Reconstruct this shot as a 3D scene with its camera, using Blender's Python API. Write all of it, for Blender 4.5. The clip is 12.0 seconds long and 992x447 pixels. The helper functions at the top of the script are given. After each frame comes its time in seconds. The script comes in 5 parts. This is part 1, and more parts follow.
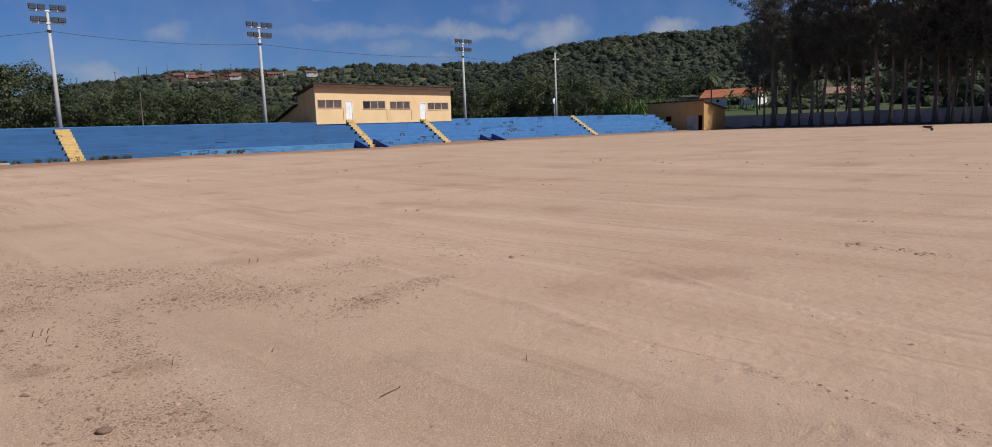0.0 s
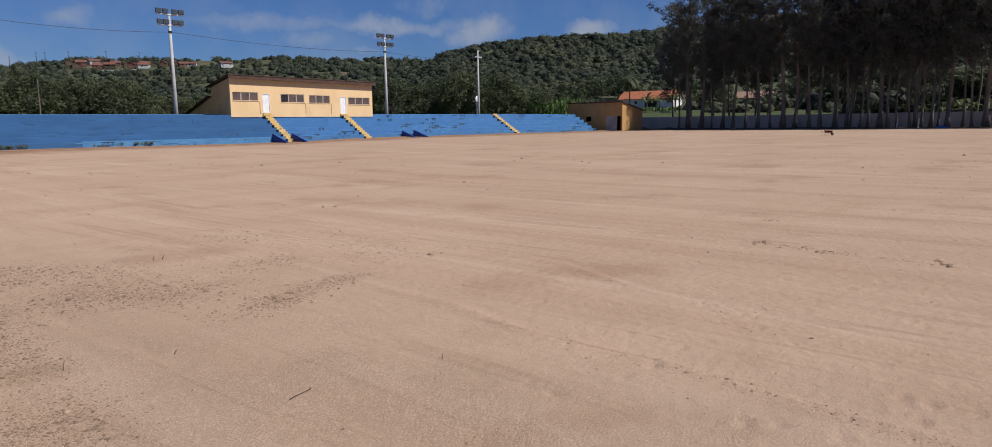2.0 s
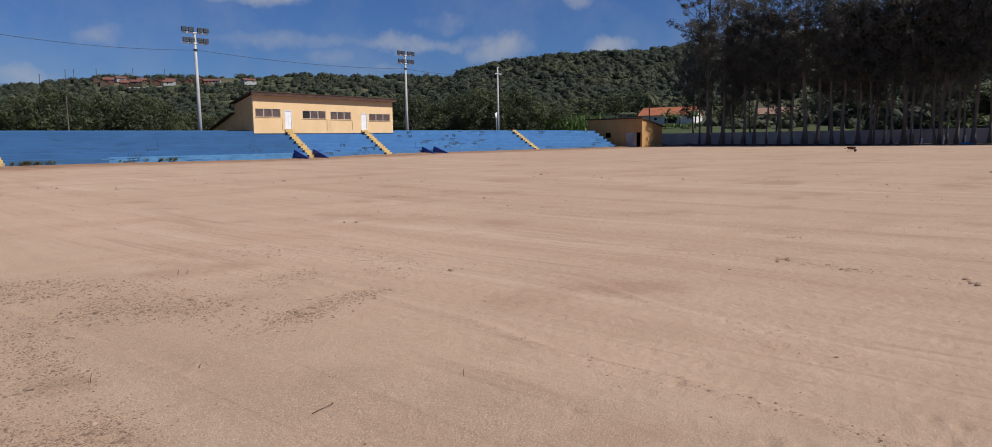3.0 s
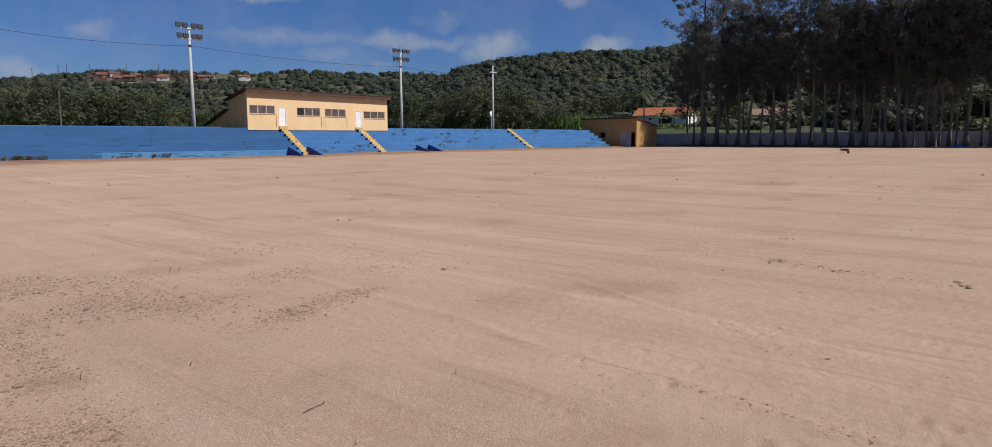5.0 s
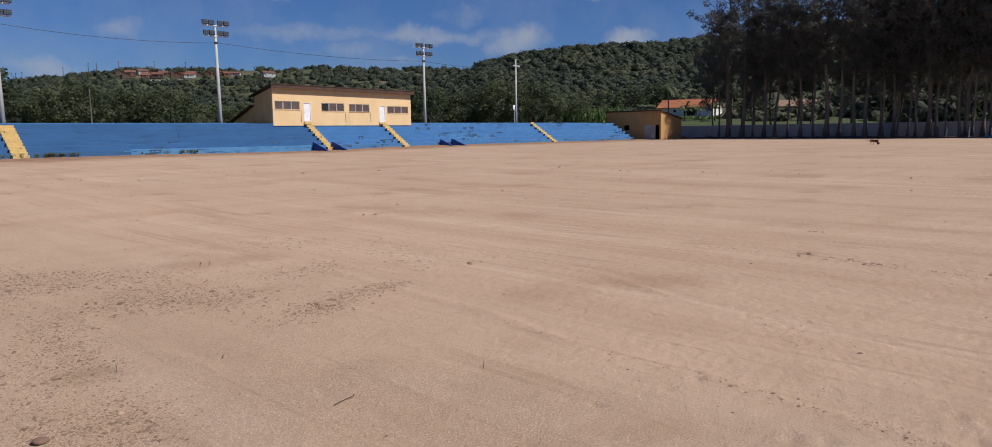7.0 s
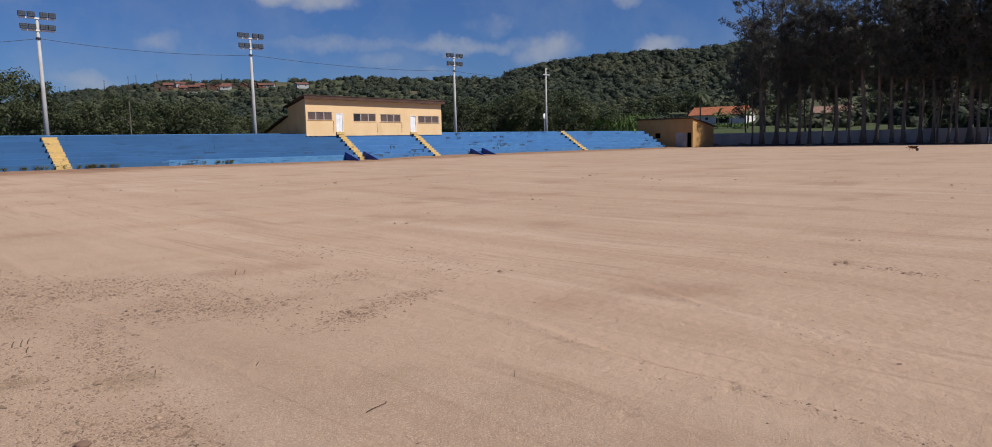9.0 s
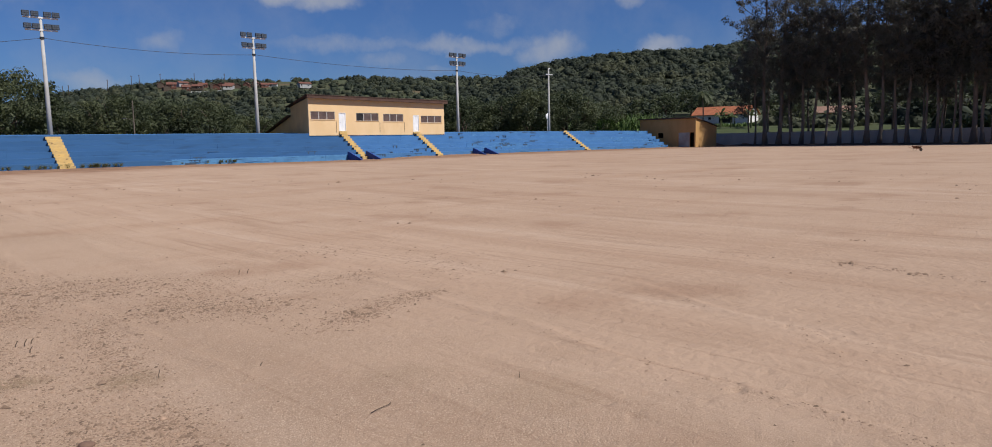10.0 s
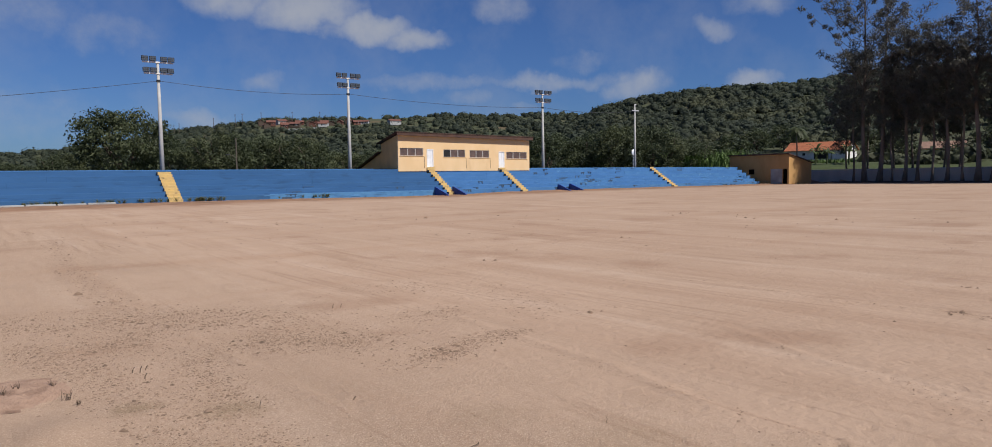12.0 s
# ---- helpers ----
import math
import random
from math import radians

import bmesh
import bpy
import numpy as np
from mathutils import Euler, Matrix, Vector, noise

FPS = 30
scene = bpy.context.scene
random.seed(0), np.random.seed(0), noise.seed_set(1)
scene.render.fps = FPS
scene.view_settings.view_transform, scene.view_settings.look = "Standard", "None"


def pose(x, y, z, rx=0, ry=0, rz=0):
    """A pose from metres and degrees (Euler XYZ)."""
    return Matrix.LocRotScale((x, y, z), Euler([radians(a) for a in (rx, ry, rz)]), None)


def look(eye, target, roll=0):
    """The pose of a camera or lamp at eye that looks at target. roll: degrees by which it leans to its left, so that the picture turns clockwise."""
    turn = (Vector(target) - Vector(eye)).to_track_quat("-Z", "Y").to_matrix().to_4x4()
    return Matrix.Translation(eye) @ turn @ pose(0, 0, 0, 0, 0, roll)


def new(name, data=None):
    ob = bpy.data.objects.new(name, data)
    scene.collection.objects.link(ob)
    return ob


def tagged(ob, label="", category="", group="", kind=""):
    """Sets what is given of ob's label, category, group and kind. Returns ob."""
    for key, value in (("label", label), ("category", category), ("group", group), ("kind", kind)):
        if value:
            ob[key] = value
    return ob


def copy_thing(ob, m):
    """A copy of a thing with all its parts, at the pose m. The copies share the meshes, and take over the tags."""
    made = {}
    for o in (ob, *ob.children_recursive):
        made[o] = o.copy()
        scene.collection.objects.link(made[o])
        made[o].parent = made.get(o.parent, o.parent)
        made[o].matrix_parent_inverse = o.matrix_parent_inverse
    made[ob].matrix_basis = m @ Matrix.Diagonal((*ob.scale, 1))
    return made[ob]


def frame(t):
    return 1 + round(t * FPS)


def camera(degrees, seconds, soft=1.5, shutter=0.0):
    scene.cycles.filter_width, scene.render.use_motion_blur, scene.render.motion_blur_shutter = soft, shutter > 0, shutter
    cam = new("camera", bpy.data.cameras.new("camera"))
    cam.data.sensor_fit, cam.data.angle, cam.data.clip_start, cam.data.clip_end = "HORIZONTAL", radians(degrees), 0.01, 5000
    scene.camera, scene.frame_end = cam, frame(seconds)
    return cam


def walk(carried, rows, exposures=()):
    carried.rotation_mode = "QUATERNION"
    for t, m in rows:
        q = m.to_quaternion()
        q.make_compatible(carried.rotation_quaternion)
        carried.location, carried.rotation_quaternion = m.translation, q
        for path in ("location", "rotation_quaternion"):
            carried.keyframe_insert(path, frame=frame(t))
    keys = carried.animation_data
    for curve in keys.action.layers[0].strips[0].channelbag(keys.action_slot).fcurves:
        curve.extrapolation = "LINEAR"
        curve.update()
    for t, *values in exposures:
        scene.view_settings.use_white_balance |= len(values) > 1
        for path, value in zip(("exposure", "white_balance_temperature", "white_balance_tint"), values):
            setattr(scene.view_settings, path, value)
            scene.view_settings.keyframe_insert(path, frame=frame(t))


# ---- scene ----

# ---------------------------------------------------------------- camera
cam = camera(69.21, 12.0, soft=0.9)
PATH = [
    (0.0, -0.001, 0.009, 1.699, 82.36, 1.95, -42.87), (0.5, 0.004, -0.000, 1.700, 82.51, 1.88, -43.81), (1.0, 0.030, -0.005, 1.697, 82.62, 1.94, -45.29),
    (1.5, 0.037, 0.007, 1.700, 82.31, 1.79, -48.03), (2.0, 0.067, 0.021, 1.688, 82.01, 0.80, -48.97), (2.5, 0.059, 0.019, 1.691, 82.59, 0.96, -48.85),
    (3.0, 0.040, 0.022, 1.693, 83.30, 0.78, -47.44), (3.2, 0.050, 0.021, 1.690, 83.15, 0.77, -47.60), (4.8, 0.037, 0.007, 1.701, 82.92, 0.35, -47.83),
    (5.0, 0.049, 0.025, 1.699, 83.19, 0.29, -47.86), (5.5, 0.056, 0.018, 1.698, 83.31, 0.45, -48.82), (6.0, 0.035, 0.026, 1.695, 83.19, 0.98, -48.03),
    (6.5, 0.020, 0.037, 1.695, 83.40, 0.94, -45.55), (7.0, 0.028, 0.042, 1.699, 82.72, 0.75, -46.04), (7.2, 0.022, 0.045, 1.691, 82.91, 0.03, -46.10),
    (8.8, 0.022, 0.037, 1.700, 83.38, 1.00, -44.20), (9.0, 0.015, 0.032, 1.699, 83.46, 1.13, -43.65), (9.5, 0.027, 0.048, 1.700, 83.74, 0.90, -44.72),
    (10.0, 0.018, 0.063, 1.699, 83.44, 1.08, -43.45), (10.5, 0.026, 0.048, 1.708, 84.07, 1.85, -42.20), (11.0, 0.023, 0.052, 1.715, 84.29, 2.06, -42.23),
    (11.5, 0.008, 0.034, 1.744, 85.90, 1.71, -41.14), (12.0, -0.063, 0.029, 1.763, 86.36, 0.89, -36.75)]
walk(cam, [(t, pose(*row)) for t, *row in PATH])

# ---------------------------------------------------------------- sky, sun
SUN_EL, SUN_AZ = radians(51), math.atan2(-0.92, 0.38)       # the sun's height and its angle from +X
TO_SUN = Vector((math.cos(SUN_AZ) * math.cos(SUN_EL), math.sin(SUN_AZ) * math.cos(SUN_EL), math.sin(SUN_EL)))
sun = new("sun", bpy.data.lights.new("sun", "SUN"))
sun.data.energy, sun.data.angle, sun.data.color = 5.0, radians(0.53), (1.0, 0.965, 0.92)
sun.matrix_world = look(TO_SUN * 200, (0, 0, 0))


def heading(beta, el):
    """The direction at beta degrees from +X towards +Y, el degrees above the level."""
    b, e = radians(beta), radians(el)
    return Vector((math.cos(b) * math.cos(e), math.sin(b) * math.cos(e), math.sin(e)))


world = bpy.data.worlds.new("sky")
scene.world = world
world.use_nodes = True
wn, wl = world.node_tree.nodes, world.node_tree.links
wn.clear()


def wnode(kind, operation="", **values):
    n = wn.new(kind)
    if operation:
        n.operation = operation
    for k, val in values.items():
        n.inputs[k].default_value = val
    return n


sky = wnode("ShaderNodeTexSky")
sky.sky_type = "NISHITA"
sky.sun_disc = False
sky.sun_elevation, sky.sun_rotation = SUN_EL, math.atan2(TO_SUN.x, TO_SUN.y)
sky.air_density, sky.dust_density, sky.ozone_density, sky.altitude = 1.0, 0.6, 3.0, 300
coord = wn.new("ShaderNodeTexCoord")
warp = wnode("ShaderNodeTexNoise", Scale=7.0, Detail=6.0, Roughness=0.6)
wl.new(coord.outputs["Generated"], warp.inputs["Vector"])
# soft cumulus: each one a direction, a width, a flatness and a density
CLOUDS = [(73.0, 13.5, 8.0, 0.34, 1.15), (67.6, 12.7, 8.5, 0.36, 1.35), (63.2, 11.5, 7.0, 0.36, 1.35), (59.6, 10.7, 6.0, 0.34, 1.25), (52.9, 13.0, 5.0, 0.62, 0.86),
          (33.2, 12.5, 5.2, 0.42, 0.84), (36.4, 10.9, 4.4, 0.42, 0.84), (42.3, 6.7, 5.2, 0.52, 1.05), (33.6, 7.0, 4.2, 0.46, 1.10),
          (55.4, 6.3, 5.2, 0.36, 0.74), (70.9, 7.4, 4.6, 0.55, 0.78), (75.6, 4.6, 5.2, 0.40, 0.86), (80.6, 10.4, 7.0, 0.50, 0.66),
          (48.5, 7.5, 13.0, 0.12, 0.92), (58.0, 7.5, 18.0, 0.09, 0.74), (51.0, 5.4, 3.4, 0.3, 0.66), (85.5, 11.5, 9.0, 0.5, 0.66),
          (66.0, 15.8, 14.0, 0.25, 0.8), (88.0, 5.0, 14.0, 0.34, 0.62), (46.0, 9.2, 7.0, 0.24, 0.56)]
# billows: the clouds' outlines are pushed about by two sizes of noise
billow = None
for bscale, push in ((9.0, 0.050), (30.0, 0.030)):
    puff = wnode("ShaderNodeTexNoise", Scale=bscale, Detail=5.0, Roughness=0.55)
    wl.new(coord.outputs["Generated"], puff.inputs["Vector"])
    shove = wn.new("ShaderNodeVectorMath")
    shove.operation = "MULTIPLY_ADD"
    wl.new(puff.outputs["Color"], shove.inputs[0])
    shove.inputs[1].default_value = (push,) * 3
    if billow is None:
        shove.inputs[2].default_value = (-0.040,) * 3
    else:
        wl.new(billow, shove.inputs[2])
    billow = shove.outputs[0]
pushed = wn.new("ShaderNodeVectorMath")
wl.new(coord.outputs["Generated"], pushed.inputs[0])
wl.new(billow, pushed.inputs[1])
dens = None
for beta, el, width, flat, amount in CLOUDS:
    way = heading(beta, el)
    side = Vector((-way.y, way.x, 0)).normalized()
    up = way.cross(side) * -1
    diff = wn.new("ShaderNodeVectorMath")
    diff.operation = "SUBTRACT"
    wl.new(pushed.outputs[0], diff.inputs[0])
    diff.inputs[1].default_value = way
    offs = []
    for axis, half in ((side, radians(width) / 2), (up, radians(width * flat) / 2)):
        d = wn.new("ShaderNodeVectorMath")
        d.operation = "DOT_PRODUCT"
        wl.new(diff.outputs[0], d.inputs[0])
        d.inputs[1].default_value = axis / half
        p = wnode("ShaderNodeMath", operation="POWER")
        p.inputs[1].default_value = 2.0
        a = wnode("ShaderNodeMath", operation="ABSOLUTE")
        wl.new(d.outputs["Value"], a.inputs[0])
        wl.new(a.outputs[0], p.inputs[0])
        offs.append(p)
    tot = wnode("ShaderNodeMath", operation="ADD")
    wl.new(offs[0].outputs[0], tot.inputs[0])
    wl.new(offs[1].outputs[0], tot.inputs[1])
    inv = wn.new("ShaderNodeMapRange")
    inv.inputs["From Min"].default_value, inv.inputs["From Max"].default_value = 1.6, 0.0
    inv.inputs["To Min"].default_value, inv.inputs["To Max"].default_value = 0.0, amount
    wl.new(tot.outputs[0], inv.inputs["Value"])
    if dens is None:
        dens = inv.outputs[0]
    else:
        m = wnode("ShaderNodeMath", operation="MAXIMUM")
        wl.new(dens, m.inputs[0])
        wl.new(inv.outputs[0], m.inputs[1])
        dens = m.outputs[0]
fluff = wnode("ShaderNodeTexNoise", Scale=26.0, Detail=8.0, Roughness=0.62)
wl.new(coord.outputs["Generated"], fluff.inputs["Vector"])
mixn = wnode("ShaderNodeMath", operation="MULTIPLY_ADD")       # density + (noise - 0.5) * gain
wl.new(fluff.outputs["Fac"], mixn.inputs[0])
mixn.inputs[1].default_value = 0.9
sub = wnode("ShaderNodeMath", operation="SUBTRACT")
wl.new(dens, sub.inputs[0])
sub.inputs[1].default_value = 0.52
wl.new(sub.outputs[0], mixn.inputs[2])
cover = wn.new("ShaderNodeMapRange")
cover.interpolation_type = "SMOOTHSTEP"
cover.inputs["From Min"].default_value, cover.inputs["From Max"].default_value = 0.10, 1.5
cover.inputs["To Max"].default_value = 0.85
wl.new(mixn.outputs[0], cover.inputs["Value"])
veil = wnode("ShaderNodeMapRange")
veil.inputs["From Min"].default_value, veil.inputs["From Max"].default_value = 0.45, 0.8
veil.inputs["To Max"].default_value = 0.24
wl.new(warp.outputs["Fac"], veil.inputs["Value"])
whole = wnode("ShaderNodeMath", operation="MAXIMUM")
wl.new(cover.outputs[0], whole.inputs[0])
wl.new(veil.outputs[0], whole.inputs[1])
skymix = wn.new("ShaderNodeMix")
skymix.data_type = "RGBA"
wl.new(whole.outputs[0], skymix.inputs["Factor"])
tint = wn.new("ShaderNodeMix")                                 # a clear, deep tropical blue
tint.data_type, tint.blend_type = "RGBA", "MULTIPLY"
tint.inputs["Factor"].default_value = 1.0
tint.inputs["B"].default_value = (0.40, 0.60, 1.0, 1)
wl.new(sky.outputs[0], tint.inputs["A"])
wl.new(tint.outputs["Result"], skymix.inputs["A"])
skymix.inputs["B"].default_value = (5.6, 5.85, 6.5, 1)
back = wn.new("ShaderNodeBackground")
back.inputs["Strength"].default_value = 0.066
wl.new(skymix.outputs["Result"], back.inputs["Color"])
wout = wn.new("ShaderNodeOutputWorld")
wl.new(back.outputs[0], wout.inputs["Surface"])
scene.view_settings.exposure = 0.07


# ---------------------------------------------------------------- materials
def material(name, colour, second=None, scale=3.0, rough=0.85, metal=0.0, bump=0.0, fine=40.0, contrast=(0.35, 0.65),
             third=None, patch=0.4, patch_range=(0.55, 0.7), island=0.0, spec=0.3, stretch=(1, 1, 1), glow=0.0):
    """A surface of two tones mixed by noise, a third in patches, with fine relief; scales per metre."""
    m = bpy.data.materials.new(name)
    m.use_nodes = True
    nt = m.node_tree
    b = nt.nodes["Principled BSDF"]
    b.inputs["Roughness"].default_value, b.inputs["Metallic"].default_value = rough, metal
    b.inputs["Specular IOR Level"].default_value = spec
    geo = nt.nodes.new("ShaderNodeNewGeometry")
    mp = nt.nodes.new("ShaderNodeMapping")
    mp.inputs["Scale"].default_value = stretch
    nt.links.new(geo.outputs["Position"], mp.inputs["Vector"])

    def mapped(noise_scale, lo, hi, detail=5.0):
        n = nt.nodes.new("ShaderNodeTexNoise")
        n.inputs["Scale"].default_value, n.inputs["Detail"].default_value = noise_scale, detail
        nt.links.new(mp.outputs[0], n.inputs["Vector"])
        r = nt.nodes.new("ShaderNodeMapRange")
        r.inputs["From Min"].default_value, r.inputs["From Max"].default_value = lo, hi
        nt.links.new(n.outputs["Fac"], r.inputs["Value"])
        return r.outputs[0], n.outputs["Fac"]

    def mixed(fac, a, bcol):
        x = nt.nodes.new("ShaderNodeMix")
        x.data_type = "RGBA"
        if isinstance(fac, float):
            x.inputs["Factor"].default_value = fac
        else:
            nt.links.new(fac, x.inputs["Factor"])
        for key, val in (("A", a), ("B", bcol)):
            if isinstance(val, tuple):
                x.inputs[key].default_value = (*val, 1)
            else:
                nt.links.new(val, x.inputs[key])
        return x.outputs["Result"]

    col = mixed(mapped(scale, *contrast)[0], colour, second or tuple(c * 0.75 for c in colour))
    if third:
        col = mixed(mapped(patch, *patch_range)[0], col, third)
    if island:
        hs = nt.nodes.new("ShaderNodeHueSaturation")
        r = nt.nodes.new("ShaderNodeMapRange")
        r.inputs["To Min"].default_value, r.inputs["To Max"].default_value = 1 - island, 1 + island
        nt.links.new(geo.outputs["Random Per Island"], r.inputs["Value"])
        nt.links.new(r.outputs[0], hs.inputs["Value"])
        nt.links.new(col, hs.inputs["Color"])
        col = hs.outputs[0]
    nt.links.new(col, b.inputs["Base Color"])
    if glow:                                                   # light that passes through thin leaves
        thin = nt.nodes.new("ShaderNodeBsdfTranslucent")
        nt.links.new(col, thin.inputs["Color"])
        both = nt.nodes.new("ShaderNodeMixShader")
        both.inputs[0].default_value = glow
        nt.links.new(b.outputs[0], both.inputs[1])
        nt.links.new(thin.outputs[0], both.inputs[2])
        nt.links.new(both.outputs[0], nt.nodes["Material Output"].inputs["Surface"])
    if bump:
        f = mapped(fine, 0, 1, 8.0)[1]
        bp = nt.nodes.new("ShaderNodeBump")
        bp.inputs["Strength"].default_value, bp.inputs["Distance"].default_value = 1.0, bump
        nt.links.new(f, bp.inputs["Height"])
        nt.links.new(bp.outputs[0], b.inputs["Normal"])
    return m


BLUE = material("worn_blue_paint", (0.050, 0.150, 0.325), (0.062, 0.175, 0.365), 0.5, 0.8, bump=0.008, fine=9,
                third=(0.040, 0.105, 0.215), patch=1.6, patch_range=(0.62, 0.78), stretch=(1, 1, 3.2))
BLUE_PALE = material("faded_blue_paint", (0.066, 0.185, 0.365), (0.052, 0.155, 0.33), 0.7, 0.8, bump=0.01, fine=9,
                     third=(0.13, 0.27, 0.42), patch=1.2, patch_range=(0.60, 0.72), stretch=(1, 1, 2.5))
BLUE_LIGHT = material("sun_bleached_blue_paint", (0.085, 0.230, 0.425), (0.060, 0.175, 0.345), 0.9, 0.85, bump=0.008, fine=9,
                      third=(0.035, 0.095, 0.19), patch=1.4, patch_range=(0.60, 0.70), stretch=(1, 1, 2.0))
BLUE_FRESH = material("matt_blue_paint", (0.032, 0.100, 0.222), (0.039, 0.117, 0.255), 0.4, 0.85, bump=0.006, fine=9,
                      third=(0.028, 0.080, 0.17), patch=0.9, patch_range=(0.56, 0.74), stretch=(0.6, 1, 3.0))
BLUE_DEEP = material("deep_blue_paint", (0.02, 0.055, 0.24), (0.025, 0.07, 0.30), 1.0, 0.6, bump=0.005)
# dark tone for bare cement, and for shade painted on the step sides
DARK_PATCH = material("bare_cement_and_step_shade", (0.060, 0.095, 0.14), (0.040, 0.065, 0.10), 3.0, 0.95, bump=0.02, fine=14)
PALE_PATCH = material("scuffed_pale_paint", (0.066, 0.180, 0.35), (0.082, 0.205, 0.38), 2.0, 0.9, bump=0.01, fine=14)
PLASTER_SIDE = material("tan_plaster", (0.64, 0.39, 0.17), (0.56, 0.34, 0.15), 0.8, 0.9, bump=0.006, third=(0.44, 0.27, 0.13), patch=0.5, patch_range=(0.58, 0.75), stretch=(1, 1, 0.5))
WALL_GREY = material("weathered_grey_render", (0.47, 0.445, 0.405), (0.40, 0.375, 0.34), 0.6, 0.95, bump=0.01, third=(0.38, 0.36, 0.33), patch=0.3, patch_range=(0.5, 0.7), stretch=(1, 1, 0.6))
YELLOW = material("worn_yellow_paint", (0.58, 0.40, 0.15), (0.48, 0.34, 0.15), 2.0, 0.8, bump=0.01, third=(0.20, 0.14, 0.08), patch=2.2, patch_range=(0.6, 0.7))
PLASTER = material("peach_plaster", (0.74, 0.52, 0.29), (0.70, 0.48, 0.255), 0.8, 0.9, bump=0.006, third=(0.60, 0.40, 0.21), patch=0.5, patch_range=(0.58, 0.75), stretch=(1, 1, 0.5))
OCHRE = material("ochre_plaster", (0.49, 0.28, 0.11), (0.43, 0.245, 0.092), 0.9, 0.9, bump=0.006, third=(0.38, 0.20, 0.07), patch=0.5, patch_range=(0.57, 0.75), stretch=(1, 1, 0.5))
WHITE = material("white_paint", (0.80, 0.80, 0.80), (0.72, 0.72, 0.71), 2.0, 0.6)
LIMEWASH = material("lime_wash", (0.72, 0.71, 0.68), (0.60, 0.58, 0.54), 1.0, 0.9)
ROOF_DARK = material("weathered_roof_sheet", (0.10, 0.055, 0.040), (0.065, 0.038, 0.03), 1.2, 0.9, bump=0.01)
TILE_RED = material("clay_roof_tile", (0.38, 0.135, 0.062), (0.30, 0.10, 0.048), 1.2, 0.9, bump=0.02, third=(0.22, 0.08, 0.04), patch=0.4)
TILE_OLD = material("old_roof_tile", (0.165, 0.072, 0.052), (0.115, 0.052, 0.04), 0.5, 0.95, bump=0.02, third=(0.11, 0.055, 0.04), patch=0.25)
TILE_FADED = material("faded_roof_tile", (0.27, 0.165, 0.12), (0.21, 0.125, 0.09), 0.8, 0.95, bump=0.02)
CONCRETE = material("grey_concrete", (0.40, 0.40, 0.39), (0.31, 0.31, 0.30), 0.8, 0.95, bump=0.01, third=(0.24, 0.23, 0.22), patch=0.35)
GALV = material("pale_concrete_pole", (0.44, 0.43, 0.41), (0.36, 0.35, 0.335), 0.8, 0.85)
STEEL = material("grey_painted_steel", (0.55, 0.56, 0.58), (0.45, 0.46, 0.48), 3.0, 0.5, metal=0.2)
LAMPBODY = material("dark_lamp_body", (0.035, 0.038, 0.045), (0.025, 0.027, 0.03), 6.0, 0.5)
LAMPGLASS = material("lamp_lens", (0.08, 0.095, 0.115), (0.055, 0.065, 0.08), 8.0, 0.25, spec=0.5)
PANE = material("dusty_glass", (0.085, 0.060, 0.055), (0.14, 0.095, 0.08), 1.4, 0.25, spec=0.6)
PANE_DARK = material("dark_glass", (0.02, 0.02, 0.022), (0.035, 0.03, 0.03), 1.5, 0.2, spec=0.6)
FRAME = material("grey_window_frame", (0.42, 0.39, 0.36), (0.34, 0.31, 0.28), 3.0, 0.6)
DARK = material("unlit_interior_black", (0.02, 0.018, 0.016), (0.03, 0.026, 0.022), 2.0, 0.95)
CABLE = material("black_cable", (0.03, 0.03, 0.035), None, 5.0, 0.6)
BARK = material("eucalyptus_bark", (0.175, 0.145, 0.118), (0.10, 0.082, 0.066), 1.6, 0.95, bump=0.03, fine=8, stretch=(1, 1, 0.25))
BARK_BROWN = material("brown_bark", (0.10, 0.075, 0.055), (0.07, 0.05, 0.04), 3.0, 0.95, bump=0.03, fine=10)
LEAF_EUC = material("eucalyptus_leaves", (0.120, 0.118, 0.100), (0.100, 0.098, 0.084), 0.4, 0.6, island=0.15, glow=0.5)
LEAF_MANGO = material("mango_leaves", (0.072, 0.088, 0.042), (0.056, 0.070, 0.036), 0.35, 0.6, island=0.15, third=(0.100, 0.112, 0.052), patch=0.12, patch_range=(0.52, 0.68), glow=0.4)
LEAF_BANANA = material("banana_leaves", (0.090, 0.120, 0.045), (0.110, 0.125, 0.060), 1.2, 0.6, island=0.3, glow=0.4)
LEAF_FAR = material("woodland_leaves", (0.060, 0.072, 0.045), (0.038, 0.050, 0.035), 0.09, 0.75, island=0.10, third=(0.086, 0.092, 0.050), patch=0.04, patch_range=(0.50, 0.66), glow=0.4)
LEAF_BRIGHT = material("bright_leaves", (0.125, 0.195, 0.050), (0.095, 0.15, 0.04), 0.6, 0.6, island=0.35)
GRASS = material("dry_grass", (0.17, 0.18, 0.09), (0.12, 0.13, 0.06), 2.0, 0.9, island=0.4, glow=0.3)
RUST = material("rusty_orange_paint", (0.20, 0.075, 0.035), (0.13, 0.05, 0.025), 9.0, 0.8, bump=0.003)
RUBBER = material("black_rubber", (0.02, 0.02, 0.02), None, 5.0, 0.8)
WOOD = material("dry_twig", (0.11, 0.075, 0.05), (0.07, 0.05, 0.035), 30.0, 0.9, bump=0.002)
CLOD = material("clay_crumb", (0.30, 0.20, 0.135), (0.19, 0.125, 0.085), 8.0, 0.95, bump=0.002, fine=120, island=0.35)
